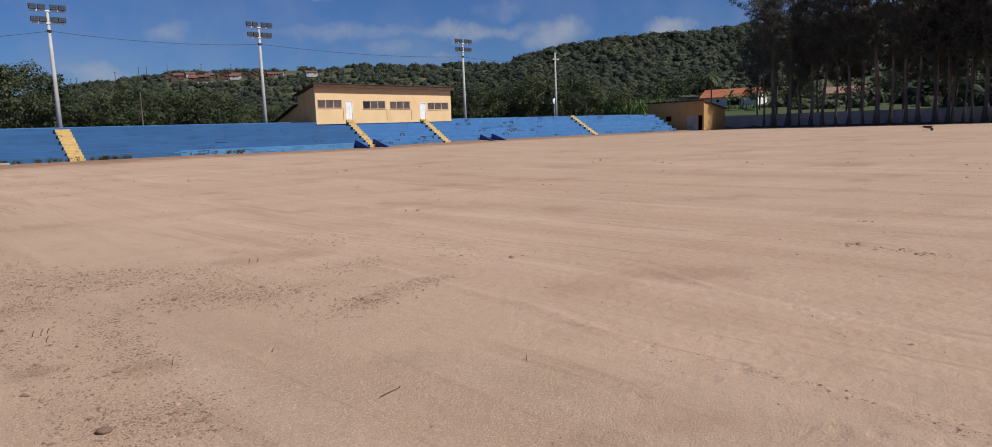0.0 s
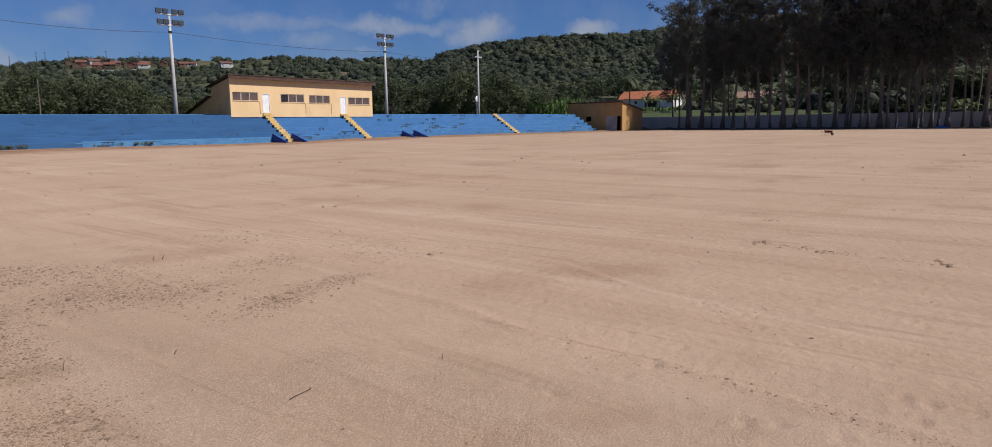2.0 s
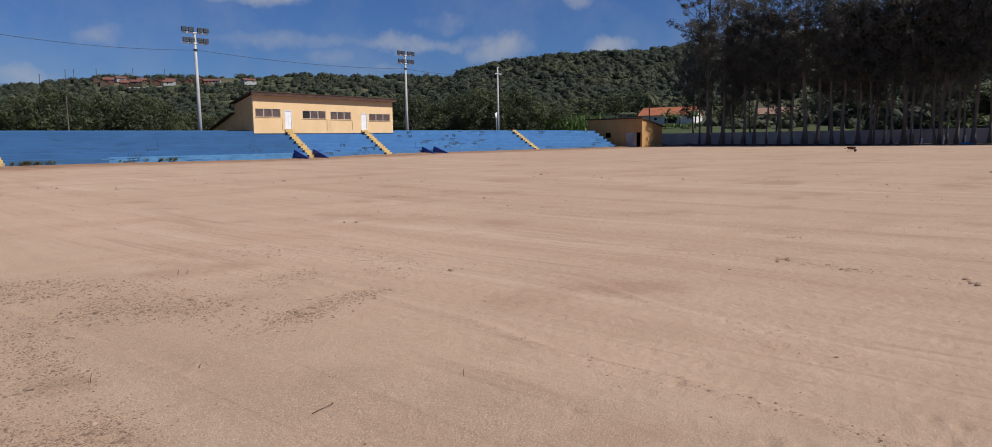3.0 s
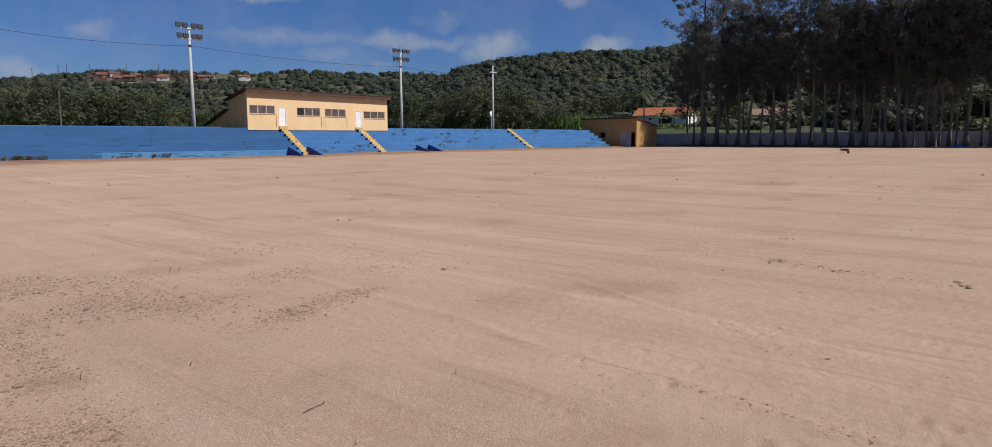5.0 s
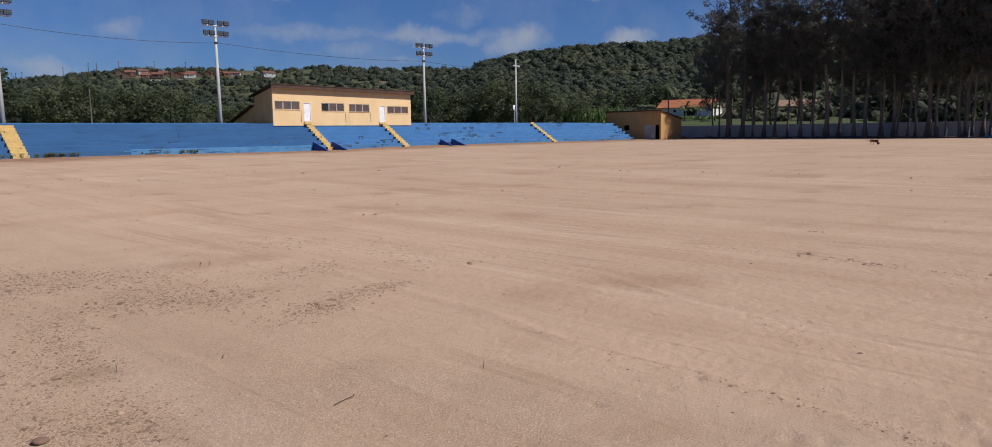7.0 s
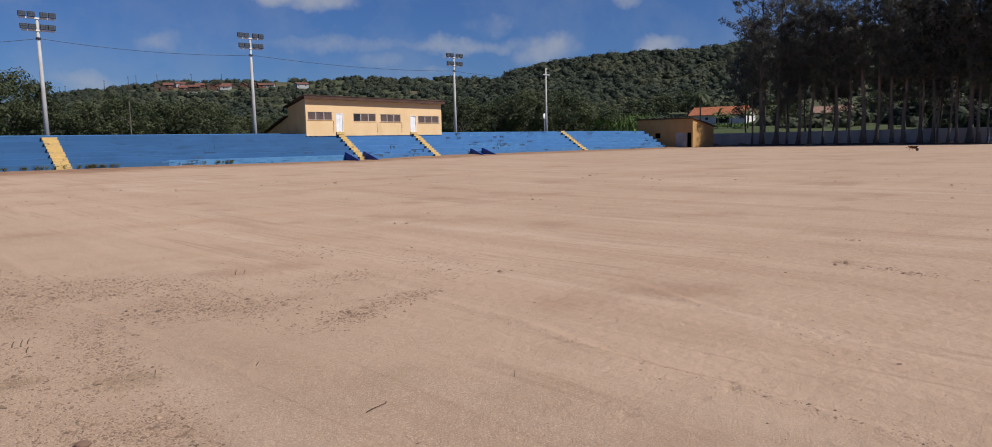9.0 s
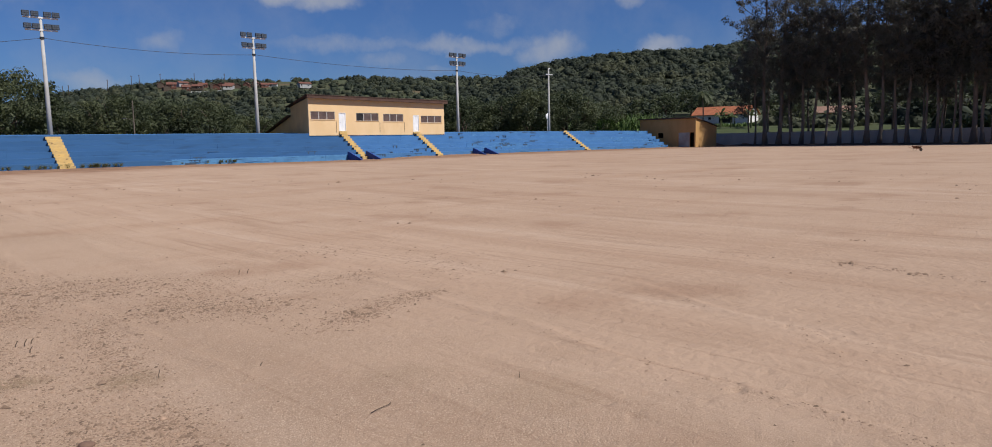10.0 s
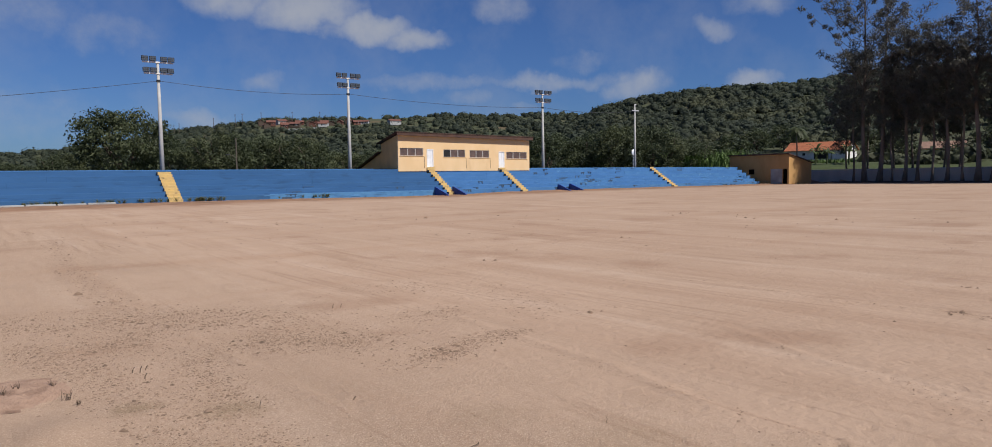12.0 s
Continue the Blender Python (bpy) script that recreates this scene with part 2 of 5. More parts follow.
STONE = material("brown_stone", (0.20, 0.12, 0.085), (0.14, 0.085, 0.06), 14.0, 0.9, bump=0.004, fine=60)
HEAP = material("loose_sand", (0.285, 0.165, 0.098), (0.20, 0.115, 0.07), 1.3, 0.95, bump=0.05, fine=7, third=(0.17, 0.10, 0.065), patch=0.5, patch_range=(0.52, 0.66))
WALL_FOOT = material("dark_brown_ground", (0.085, 0.055, 0.04), (0.05, 0.034, 0.026), 3.0, 0.95, bump=0.03, fine=14, third=(0.16, 0.10, 0.07), patch=0.8)
RED_EARTH = material("turned_earth", (0.37, 0.240, 0.165), (0.30, 0.19, 0.13), 6.0, 0.95, bump=0.02, fine=40, third=(0.20, 0.12, 0.08), patch=3.0)


# ---------------------------------------------------------------- building blocks
def box(bm, x0, x1, y0, y1, z0, z1):
    vs = [bm.verts.new(p) for p in ((x0, y0, z0), (x1, y0, z0), (x1, y1, z0), (x0, y1, z0), (x0, y0, z1), (x1, y0, z1), (x1, y1, z1), (x0, y1, z1))]
    for f in ((3, 2, 1, 0), (4, 5, 6, 7), (0, 1, 5, 4), (1, 2, 6, 5), (2, 3, 7, 6), (3, 0, 4, 7)):
        bm.faces.new([vs[i] for i in f])
    return bm


def boxed(x0, x1, y0, y1, z0, z1, bevel=0.0):
    bm = box(bmesh.new(), x0, x1, y0, y1, z0, z1)
    if bevel:
        bmesh.ops.bevel(bm, geom=bm.edges[:], offset=bevel, segments=1, affect="EDGES")
    return bm


def prism(outline, axis, a, b):
    """An outline of 2D points drawn out along an axis from a to b."""
    bm = bmesh.new()
    place = {"x": lambda p, d: (d, p[0], p[1]), "y": lambda p, d: (p[0], d, p[1]), "z": lambda p, d: (p[0], p[1], d)}[axis]
    lo, hi = ([bm.verts.new(place(p, d)) for p in outline] for d in (a, b))
    n = len(outline)
    bm.faces.new(lo)
    bm.faces.new(hi)
    for i in range(n):
        bm.faces.new((lo[i], lo[(i + 1) % n], hi[(i + 1) % n], hi[i]))
    bmesh.ops.recalc_face_normals(bm, faces=bm.faces)
    return bm


def tube(bm, points, radii, sides=8):
    """A tapered round bar along points."""
    rings = []
    for i, p in enumerate(points):
        p = Vector(p)
        ahead = (Vector(points[min(i + 1, len(points) - 1)]) - Vector(points[max(i - 1, 0)])).normalized()
        u = ahead.orthogonal().normalized()
        w = ahead.cross(u)
        rings.append([bm.verts.new(p + (u * math.cos(k * math.tau / sides) + w * math.sin(k * math.tau / sides)) * radii[i]) for k in range(sides)])
    for a, b in zip(rings, rings[1:]):
        for k in range(sides):
            bm.faces.new((a[k], a[(k + 1) % sides], b[(k + 1) % sides], b[k]))
    bm.faces.new(rings[0][::-1])
    bm.faces.new(rings[-1])
    return bm


def mesh_of(name, bm, mat, smooth=False):
    me = bpy.data.meshes.new(name)
    bm.to_mesh(me)
    bm.free()
    me.materials.append(mat)
    if smooth:
        me.shade_smooth()
    return me


def part(name, bm, mat, parent, label="", smooth=False):
    ob = new(name, bm if isinstance(bm, bpy.types.Mesh) else mesh_of(name, bm, mat, smooth))
    ob.parent = parent
    if label:
        ob["label"] = label
    return ob


def thing(name, label, category, at=(0, 0, 0), group="", kind=""):
    ob = new(name)
    ob.empty_display_size = 0.2
    ob.location = at
    return tagged(ob, label, category, group, kind)


def soup(name, verts, faces, mat, smooth=False):
    me = bpy.data.meshes.new(name)
    verts, faces = np.asarray(verts, dtype=np.float32), np.asarray(faces, dtype=np.int32)
    k = faces.shape[1]
    me.vertices.add(len(verts))
    me.vertices.foreach_set("co", verts.ravel())
    me.loops.add(faces.size)
    me.loops.foreach_set("vertex_index", faces.ravel())
    me.polygons.add(len(faces))
    me.polygons.foreach_set("loop_start", np.arange(0, faces.size, k, dtype=np.int32))
    me.update(calc_edges=True)
    me.materials.append(mat)
    if smooth:
        me.shade_smooth()
    return me


# ---------------------------------------------------------------- ground and hills
FAR_EL = [(-180, 3.0), (-30, 6.0), (30, 5.2), (44, 4.7), (47, 4.8), (50, 4.95), (56, 5.05), (61, 4.9), (67, 4.72), (70.5, 4.62), (72, 4.42), (74, 4.25), (77, 3.85), (82, 2.5), (88, 1.9), (110, 1.6), (180, 3.0)]
NEAR_EL = [(-180, 0.0), (-60, 5.0), (-20, 7.0), (20, 7.4), (31, 6.68), (34, 6.75), (36.4, 6.74), (38.3, 6.66), (39.6, 6.46), (41.2, 6.18), (42.5, 5.95), (43.7, 5.5), (44.9, 5.2), (46, 4.6), (49, 3.4), (54, 1.6), (62, 0.7), (80, 0.2), (180, 0.0)]


def smooth_noise(x, y, seed=0):
    """Rolling noise over the plan, about -1 to 1."""
    r = np.random.RandomState(seed)
    out = 0
    for k in range(7):
        a, b, c = r.uniform(-1, 1), r.uniform(-1, 1), r.uniform(0, 6.28)
        out = out + np.sin(a * x + b * y + c + 1.7 * np.sin(b * x * 0.6 - a * y * 0.7 + c))
    return out / 3.5


def height(x, y):
    x, y = np.asarray(x, dtype=float), np.asarray(y, dtype=float)
    r, b = np.hypot(x, y), np.degrees(np.arctan2(y, x))
    far = np.interp(b, *zip(*FAR_EL))
    near = np.interp(b, *zip(*NEAR_EL))
    t1 = np.clip((r - 230) / 690, 0, 1)
    t2 = np.clip((r - 128) / 300, 0, 1)
    z1 = t1 ** 1.3 * 920 * np.tan(np.radians(far))
    z2 = (t2 ** 1.75) * 428 * np.tan(np.radians(near)) * (1 - 0.35 * np.clip((r - 440) / 300, 0, 1))
    z = np.maximum(z1, z2)
    z = z + np.clip((r - 170) / 120, 0, 1) * (2.2 * smooth_noise(x / 30, y / 30, 3) + 0.8 * smooth_noise(x / 11, y / 11, 4))
    lawn = 3.9 * np.clip((r - 125) / 48, 0, 1) * np.clip((34 - b) / 3, 0, 1) * (x > 123)      # the grass slope behind the boundary wall
    z = np.maximum(z, lawn)
    flat = np.clip((r - 60) / 70, 0, 1)
    return np.where((x < 123) & (y < 80) & (x > -70), 0.0, z * flat)


RUTS = [([0.3, 1.0, 1.7, 2.4, 3.2, 4.8, 6.2, 8.2], [4.25, 4.29, 4.32, 4.43, 4.41, 4.70, 4.80, 4.95]),
        ([0.6, 1.5, 2.1, 2.8, 3.7, 5.0, 7.9, 10.4, 18.5], [9.30, 9.37, 9.35, 9.46, 9.66, 9.45, 10.05, 10.3, 11.6]),
        ([5.0, 10.7, 12.5, 14.9, 24.0], [2.2, 1.8, 1.75, 1.78, 2.3]), ([1.6, 2.1, 2.8, 3.8, 5.1, 7.3, 12.0], [5.95, 6.0, 6.1, 6.4, 6.9, 7.24, 7.9]), ([0.5, 5.0, 16.0], [13.5, 13.9, 15.6])]


FOOT_MARKS = [(4.81, 0.92), (4.81, 0.76), (4.50, 0.77), (4.87, 2.40), (4.42, 2.36), (6.45, 2.02), (7.55, 1.96), (7.79, 1.88), (6.70, 1.24), (6.61, 1.13), (4.97, 2.91), (3.54, 2.59), (4.08, 2.41), (3.96, 1.35), (6.07, 2.41), (3.85, 1.51), (4.02, 1.03), (4.36, 2.37), (5.73, 2.15), (6.1, 2.49), (8.11, 1.81), (6.11, 2.79), (7.6, 2.6), (8.4, 2.9), (2.44, 5.26), (2.52, 5.18)]


def sand_relief(x, y):
    """Height of the field's surface: soft swells, ridges thrown up beside wheel ruts, a low mound."""
    x, y = np.asarray(x, float), np.asarray(y, float)
    z = 0.012 * smooth_noise(x / 1.3, y / 0.9, 8) + 0.02 * smooth_noise(x / 5, y / 4, 9)
    for ys, xs in RUTS:
        d = x - np.interp(y, ys, xs) - 0.05 * smooth_noise(y / 0.5, y * 0 + 3, 14)
        on = ((y > ys[0]) & (y < ys[-1])) * (0.6 + 0.4 * smooth_noise(y / 0.4, x * 0, 15))
        tread = 0.75 + 0.25 * np.sin(y * 46)
        z = z + on * (0.8 if xs[0] > 9 else 1.0) * tread * (0.026 * np.exp(-(d / 0.07) ** 2) - 0.016 * np.exp(-((d - 0.16) / 0.10) ** 2))
    for fx, fy in FOOT_MARKS:
        q = ((x - fx) / 0.065) ** 2 + ((y - fy) / 0.045) ** 2
        z = z - 0.018 * np.exp(-q) + 0.006 * np.exp(-(np.sqrt(q) - 1.6) ** 2 * 4)
    z = z + 0.075 * np.exp(-((x - 0.38) / 0.26) ** 2 - ((y - 5.75) / 0.40) ** 2) - 0.03 * np.exp(-((x - 0.45) / 0.35) ** 2 - ((y - 6.6) / 0.4) ** 2)
    return z * np.clip(np.hypot(x, y) / 6, 0.3, 1) * np.clip((66 - y) / 16, 0.15, 1) - 0.14 * np.exp(-((x - 40) / 12) ** 2) * np.clip((y - 50) / 12, 0, 1)


def ground_sheet():
    rings = np.concatenate([[0.0], 0.4 * 1.02 ** np.arange(0, 93), 2.52 * 1.009 ** np.arange(0, 191), 14.0 * 1.02 ** np.arange(0, 281)])
    rings = np.append(rings[rings < 3600], 3600)
    az = np.radians(np.concatenate([np.arange(1, 93, 0.33), np.arange(93, 361, 3.0)]))
    a, r = np.meshgrid(az, rings[1:])
    x, y = r * np.cos(a), r * np.sin(a)
    z = height(x, y)
    z = z + np.where((x < 121) & (y < 71.5), sand_relief(x, y), 0.0)
    verts = np.concatenate([[[0, 0, 0]], np.stack([x, y, z], -1).reshape(-1, 3)])
    n, m = len(az), len(rings) - 1
    i = np.arange(m - 1)[:, None] * n + np.arange(n)[None, :] + 1
    j = np.arange(m - 1)[:, None] * n + (np.arange(n)[None, :] + 1) % n + 1
    faces = np.stack([i, i + n, j + n, j], -1).reshape(-1, 4)
    centre = np.array([[0, 1 + k, 1 + (k + 1) % n, 0] for k in range(n)])
    me = soup("ground", verts, faces, SAND, True)
    cap = soup("ground_centre", verts[:n + 1], centre[:, :3], SAND, True)
    bm = bmesh.new()
    bm.from_mesh(me)
    bm.from_mesh(cap)
    bmesh.ops.remove_doubles(bm, verts=[v for v in bm.verts if v.co.x ** 2 + v.co.y ** 2 < 0.2], dist=0.0005)
    bm.to_mesh(me)
    bm.free()
    bpy.data.meshes.remove(cap)
    return tagged(new("ground", me), "bare sandy playing field of beige compacted earth with tyre tracks", "ground", kind="structure")


def sand_material():
    m = bpy.data.materials.new("field_sand")
    m.use_nodes = True
    nt = m.node_tree
    N, L = nt.nodes, nt.links
    b = N["Principled BSDF"]
    b.inputs["Roughness"].default_value, b.inputs["Specular IOR Level"].default_value = 0.95, 0.15
    b.inputs["Diffuse Roughness"].default_value = 0.15
    geo = N.new("ShaderNodeNewGeometry")

    def noise_at(scale, detail=6.0, stretch=None, turn=0.0, rough=0.55):
        mp = N.new("ShaderNodeMapping")
        mp.inputs["Rotation"].default_value[2] = radians(turn)
        mp.inputs["Scale"].default_value = stretch or (1, 1, 1)
        L.new(geo.outputs["Position"], mp.inputs["Vector"])
        n = N.new("ShaderNodeTexNoise")
        n.inputs["Scale"].default_value, n.inputs["Detail"].default_value, n.inputs["Roughness"].default_value = scale, detail, rough
        L.new(mp.outputs[0], n.inputs["Vector"])
        return n.outputs["Fac"]

    def ramp(v, lo, hi, a=0.0, c=1.0):
        r = N.new("ShaderNodeMapRange")
        for key, val in zip(("From Min", "From Max", "To Min", "To Max"), (lo, hi, a, c)):
            r.inputs[key].default_value = val
        L.new(v, r.inputs["Value"])
        return r.outputs[0]

    def mix(fac, a, c):
        x = N.new("ShaderNodeMix")
        x.data_type = "RGBA"
        L.new(fac, x.inputs["Factor"])
        for key, val in (("A", a), ("B", c)):
            if isinstance(val, tuple):
                x.inputs[key].default_value = (*val, 1)
            else:
                L.new(val, x.inputs[key])
        return x.outputs["Result"]

    def maths(op, a, c):
        x = N.new("ShaderNodeMath")
        x.operation = op
        for i, val in enumerate((a, c)):
            if isinstance(val, (int, float)):
                x.inputs[i].default_value = val
            else:
                L.new(val, x.inputs[i])
        return x.outputs[0]

    col = mix(ramp(noise_at(0.16, 6), 0.36, 0.64), (0.408, 0.284, 0.199), (0.371, 0.254, 0.176))
    streak = noise_at(1.0, 5, (0.62, 0.045, 1), 4)             # grader passes, along the field's width
    col = mix(ramp(streak, 0.52, 0.68, 0, 0.7), col, (0.320, 0.205, 0.136))
    streak2 = noise_at(1.0, 5, (0.9, 0.06, 1), -3)
    col = mix(ramp(streak2, 0.54, 0.70, 0, 0.7), col, (0.452, 0.330, 0.243))
    swath = noise_at(1.0, 5, (0.035, 0.34, 1), 14)
    col = mix(ramp(swath, 0.53, 0.68, 0, 0.65), col, (0.335, 0.212, 0.138))
    for st, turn in (((0.42, 0.020, 1), 4), ((0.55, 0.022, 1), 1)):     # thin rut lines
        line = maths("ABSOLUTE", maths("SUBTRACT", noise_at(1.0, 4, st, turn), 0.5), 0)
        gap = ramp(noise_at(0.25, 4), 0.42, 0.6)
        col = mix(maths("MULTIPLY", ramp(line, 0.010, 0.0, 0, 0.5), gap), col, (0.25, 0.155, 0.10))
    col = mix(ramp(noise_at(1.7, 7), 0.50, 0.70, 0, 0.5), col, (0.335, 0.225, 0.152))
    col = mix(ramp(noise_at(0.33, 5), 0.575, 0.66, 0, 0.7), col, (0.295, 0.185, 0.122))       # scraped, darker patches
    xyz = N.new("ShaderNodeSeparateXYZ")
    L.new(geo.outputs["Position"], xyz.inputs[0])
    for sx, sy, size in ((1.55, 5.62, 0.30), (0.93, 6.15, 0.26), (3.5, 3.3, 0.5), (3.0, 4.3, 0.4)):         # oily stains
        dx, dy = maths("SUBTRACT", xyz.outputs[0], sx), maths("SUBTRACT", xyz.outputs[1], sy)
        d = maths("POWER", maths("ADD", maths("MULTIPLY", dx, dx), maths("MULTIPLY", dy, dy)), 0.5)
        d = maths("ADD", d, maths("MULTIPLY", maths("SUBTRACT", noise_at(5, 5), 0.5), 0.5))
        col = mix(ramp(d, size, size * 0.2, 0, 0.85 if sx < 2 else 0.3), col, (0.25, 0.175, 0.108))
    grain = noise_at(60, 5, None, 0, 0.7)
    gravelly = ramp(maths("ADD", xyz.outputs[0], maths("MULTIPLY", noise_at(0.5, 4), 5.0)), 8.0, 5.2, 0.22, 1.0)   # loose gravel on one side of the field
    loose = maths("MULTIPLY", ramp(noise_at(0.55, 5), 0.40, 0.58, 0.75, 1.0), gravelly)
    col = mix(maths("MULTIPLY", ramp(grain, 0.47, 0.62, 0, 0.5), loose), col, (0.285, 0.185, 0.118))
    col = mix(maths("MULTIPLY", ramp(noise_at(90, 3), 0.53, 0.65, 0, 0.6), loose), col, (0.58, 0.445, 0.325))
    verge = maths("ADD", maths("ADD", xyz.outputs[1], ramp(xyz.outputs[0], 34, 12, 0, 4.0)), maths("MULTIPLY", noise_at(0.22, 5), 12.0))        # loose reddish earth along the stand
    rough_earth = mix(ramp(noise_at(0.5, 6), 0.42, 0.6), (0.285, 0.165, 0.098), (0.190, 0.110, 0.068))
    col = mix(ramp(verge, 65.0, 71.0, 0, 0.95), col, rough_earth)
    # beyond the field: dry grass and scrub
    out = maths("MAXIMUM", maths("SUBTRACT", xyz.outputs[0], 122.4), maths("SUBTRACT", xyz.outputs[1], 76.0))
    scrub = mix(ramp(noise_at(0.06, 6), 0.4, 0.6), (0.060, 0.072, 0.038), (0.074, 0.074, 0.042))
    scrub = mix(ramp(noise_at(0.02, 5), 0.56, 0.66), scrub, (0.115, 0.085, 0.05))
    lawn = mix(ramp(noise_at(0.25, 6), 0.4, 0.6), (0.062, 0.080, 0.030), (0.048, 0.060, 0.025))
    near = ramp(out, 22, 48)
    col = mix(ramp(out, -0.3, 0.3), col, mix(near, lawn, scrub))
    L.new(col, b.inputs["Base Color"])
    h = maths("ADD", maths("MULTIPLY", noise_at(9, 8), 0.030), maths("MULTIPLY", maths("MULTIPLY", grain, loose), 0.026))
    h = maths("ADD", h, maths("MULTIPLY", streak, 0.10))
    h = maths("ADD", h, maths("MULTIPLY", noise_at(1.0, 7, (3.4, 0.16, 1), 3), 0.024))
    prints = ramp(noise_at(2.6, 3), 0.66, 0.74)                # scuffs and foot marks
    h = maths("SUBTRACT", h, maths("MULTIPLY", prints, 0.011))
    bp = N.new("ShaderNodeBump")
    bp.inputs["Strength"].default_value, bp.inputs["Distance"].default_value = 0.75, 1.0
    L.new(h, bp.inputs["Height"])
    L.new(bp.outputs[0], b.inputs["Normal"])
    return m


SAND = sand_material()
ground_sheet()

# ---------------------------------------------------------------- grandstand
STAND_Y, STAND_X0, STAND_X1, RISE, TREAD, TIERS = 70.0, -34.0, 107.0, 0.49, 0.84, 6
STAIRS = [(15.68, 1.2), (45.5, 0.85), (56.4, 0.85), (85.1, 0.85)]


def grandstand():
    g = thing("grandstand", "long concrete grandstand of six tiers in worn blue paint", "grandstand", (0, STAND_Y, 0))
    rng = random.Random(5)
    for k in range(TIERS):
        x = STAND_X0
        while x < STAND_X1 - 0.01:
            w = min(rng.uniform(7, 12), STAND_X1 - x)
            if STAND_X1 - x - w < 3:
                w = STAND_X1 - x
            if x < 45.5 < x + w + 3:                           # the paint changes at the second stairway
                w = 45.5 - x
            dy, dz = rng.uniform(-0.012, 0.012), rng.uniform(-0.012, 0.012)
            last = 1.8 if k == TIERS - 1 else 0.05
            bm = boxed(x, x + w - 0.003, k * TREAD + dy, (k + 1) * TREAD + last, -0.4, (k + 1) * RISE + dz, 0.006)
            part("tier", bm, BLUE_LIGHT if k == 0 and 19 < x < 45 else BLUE_FRESH if x + w / 2 < 45.5 else BLUE_PALE if x > 52 and (k + int(x / 9)) % 4 == 0 else BLUE, g)
            x += w
    # low kerb along the back
    part("back_parapet", boxed(STAND_X0, STAND_X1, TIERS * TREAD + 1.8, TIERS * TREAD + 1.98, 0, TIERS * RISE + 0.1, 0.02), BLUE, g)
    # worn places: a bare bar under the edge of a tier, with streaks hanging from it
    for n in range(64):
        x = rng.choice((rng.uniform(24, 58), rng.uniform(46, 58), rng.uniform(58, 105), rng.uniform(58, 105), rng.uniform(58, 105), rng.uniform(60, 72)))
        k = rng.choice((0, 1, 2, 3, 4, 5)) if x > 58 else rng.choice((0, 0, 1, 1, 2))
        wide = rng.uniform(0.4, 1.5)
        if any(s - w - wide < x < s + w + 0.4 for s, w in STAIRS) or (k > 4 and 38 < x < 62):
            continue
        z = k * RISE + rng.choice((0.40, 0.36, 0.14))
        marks = [(x, x + wide, z, z + rng.uniform(0.03, 0.07))]
        for m in range(rng.randint(1, 5)):
            sx = x + rng.uniform(0, wide)
            marks.append((sx, sx + rng.uniform(0.05, 0.16), max(k * RISE + 0.01, z - rng.uniform(0.08, 0.3)), z + 0.02))
        if rng.random() < 0.3:
            marks.append((x - 0.3, x + wide * 0.6, k * RISE + 0.01, k * RISE + rng.uniform(0.06, 0.22)))
        for d, (a, b, lo, hi) in enumerate(marks):
            bm = boxed(a, b, k * TREAD - 0.020 - 0.001 * d, k * TREAD + 0.05, lo, hi)
            for v in bm.verts:
                v.co.x += rng.uniform(-0.04, 0.04)
                v.co.z += rng.uniform(-0.012, 0.012)
            part("worn_patch", bm, DARK_PATCH, g, "bare dark cement patch")
    for n in range(60):
        x, k = rng.uniform(22, 105), rng.choice((0, 0, 0, 1, 2, 3))
        k = 0 if x < 45 else k
        if any(abs(x - s) < w + 1.2 for s, w in STAIRS):
            continue
        w, h = rng.uniform(0.3, 1.3), rng.uniform(0.04, 0.13)
        z = k * RISE + rng.uniform(0.02, RISE - h - 0.02)
        bm = boxed(x, x + w, k * TREAD - 0.019, k * TREAD + 0.05, z, z + h)
        for v in bm.verts:
            v.co.x += rng.uniform(-0.06, 0.06)
            v.co.z += rng.uniform(-0.02, 0.02)
        part("scuffed_patch", bm, PALE_PATCH, g, "scuffed pale blue patch")
    return g


def stairway(x, width, n=12):
    s = thing("stairway", "narrow yellow painted concrete steps up the blue stand", "stairs", (x, STAND_Y, 0), "stairs of the stand")
    rng = random.Random(int(x))
    for i in range(n):
        z = (i + 1) * (TIERS * RISE + 0.12) / 12
        y = i * TREAD / 2 - 0.44
        bm = boxed(-width / 2, width / 2, y, y + TREAD / 2 + 0.5, max(z - 0.60, -0.25), z + rng.uniform(-0.01, 0.01), 0.012)
        part("step", bm, YELLOW, s)
        # dark slab: the shade on the step's left side is put into colour
        part("step_side_shade", boxed(-width / 2 - 0.03, -width / 2 + 0.02, y + 0.01, y + 0.40, max(z - 0.24, 0), z - 0.03), DARK_PATCH, s, "step side in a dark colour for its shade")
    return s


grandstand()
for sx, sw in STAIRS:
    stairway(sx, sw, 11 if sx < 20 else 12)


def wing_wall(x, length, high):
    w = thing("wing_wall", "low triangular deep blue wing wall at the foot of the stand", "wall", (x, STAND_Y, 0), "wing walls")
    part("panel", prism([(0.0, -0.3), (0.0, high), (-0.25, high), (-length, 0.0), (-length, -0.3)], "x", -0.09, 0.09), BLUE_DEEP, w)
    return w


for wx, wlen, whi in ((43.5, 2.7, 0.80), (45.9, 2.8, 0.82), (62.2, 2.5, 0.80), (64.2, 2.8, 0.84)):
    wing_wall(wx, wlen, whi)


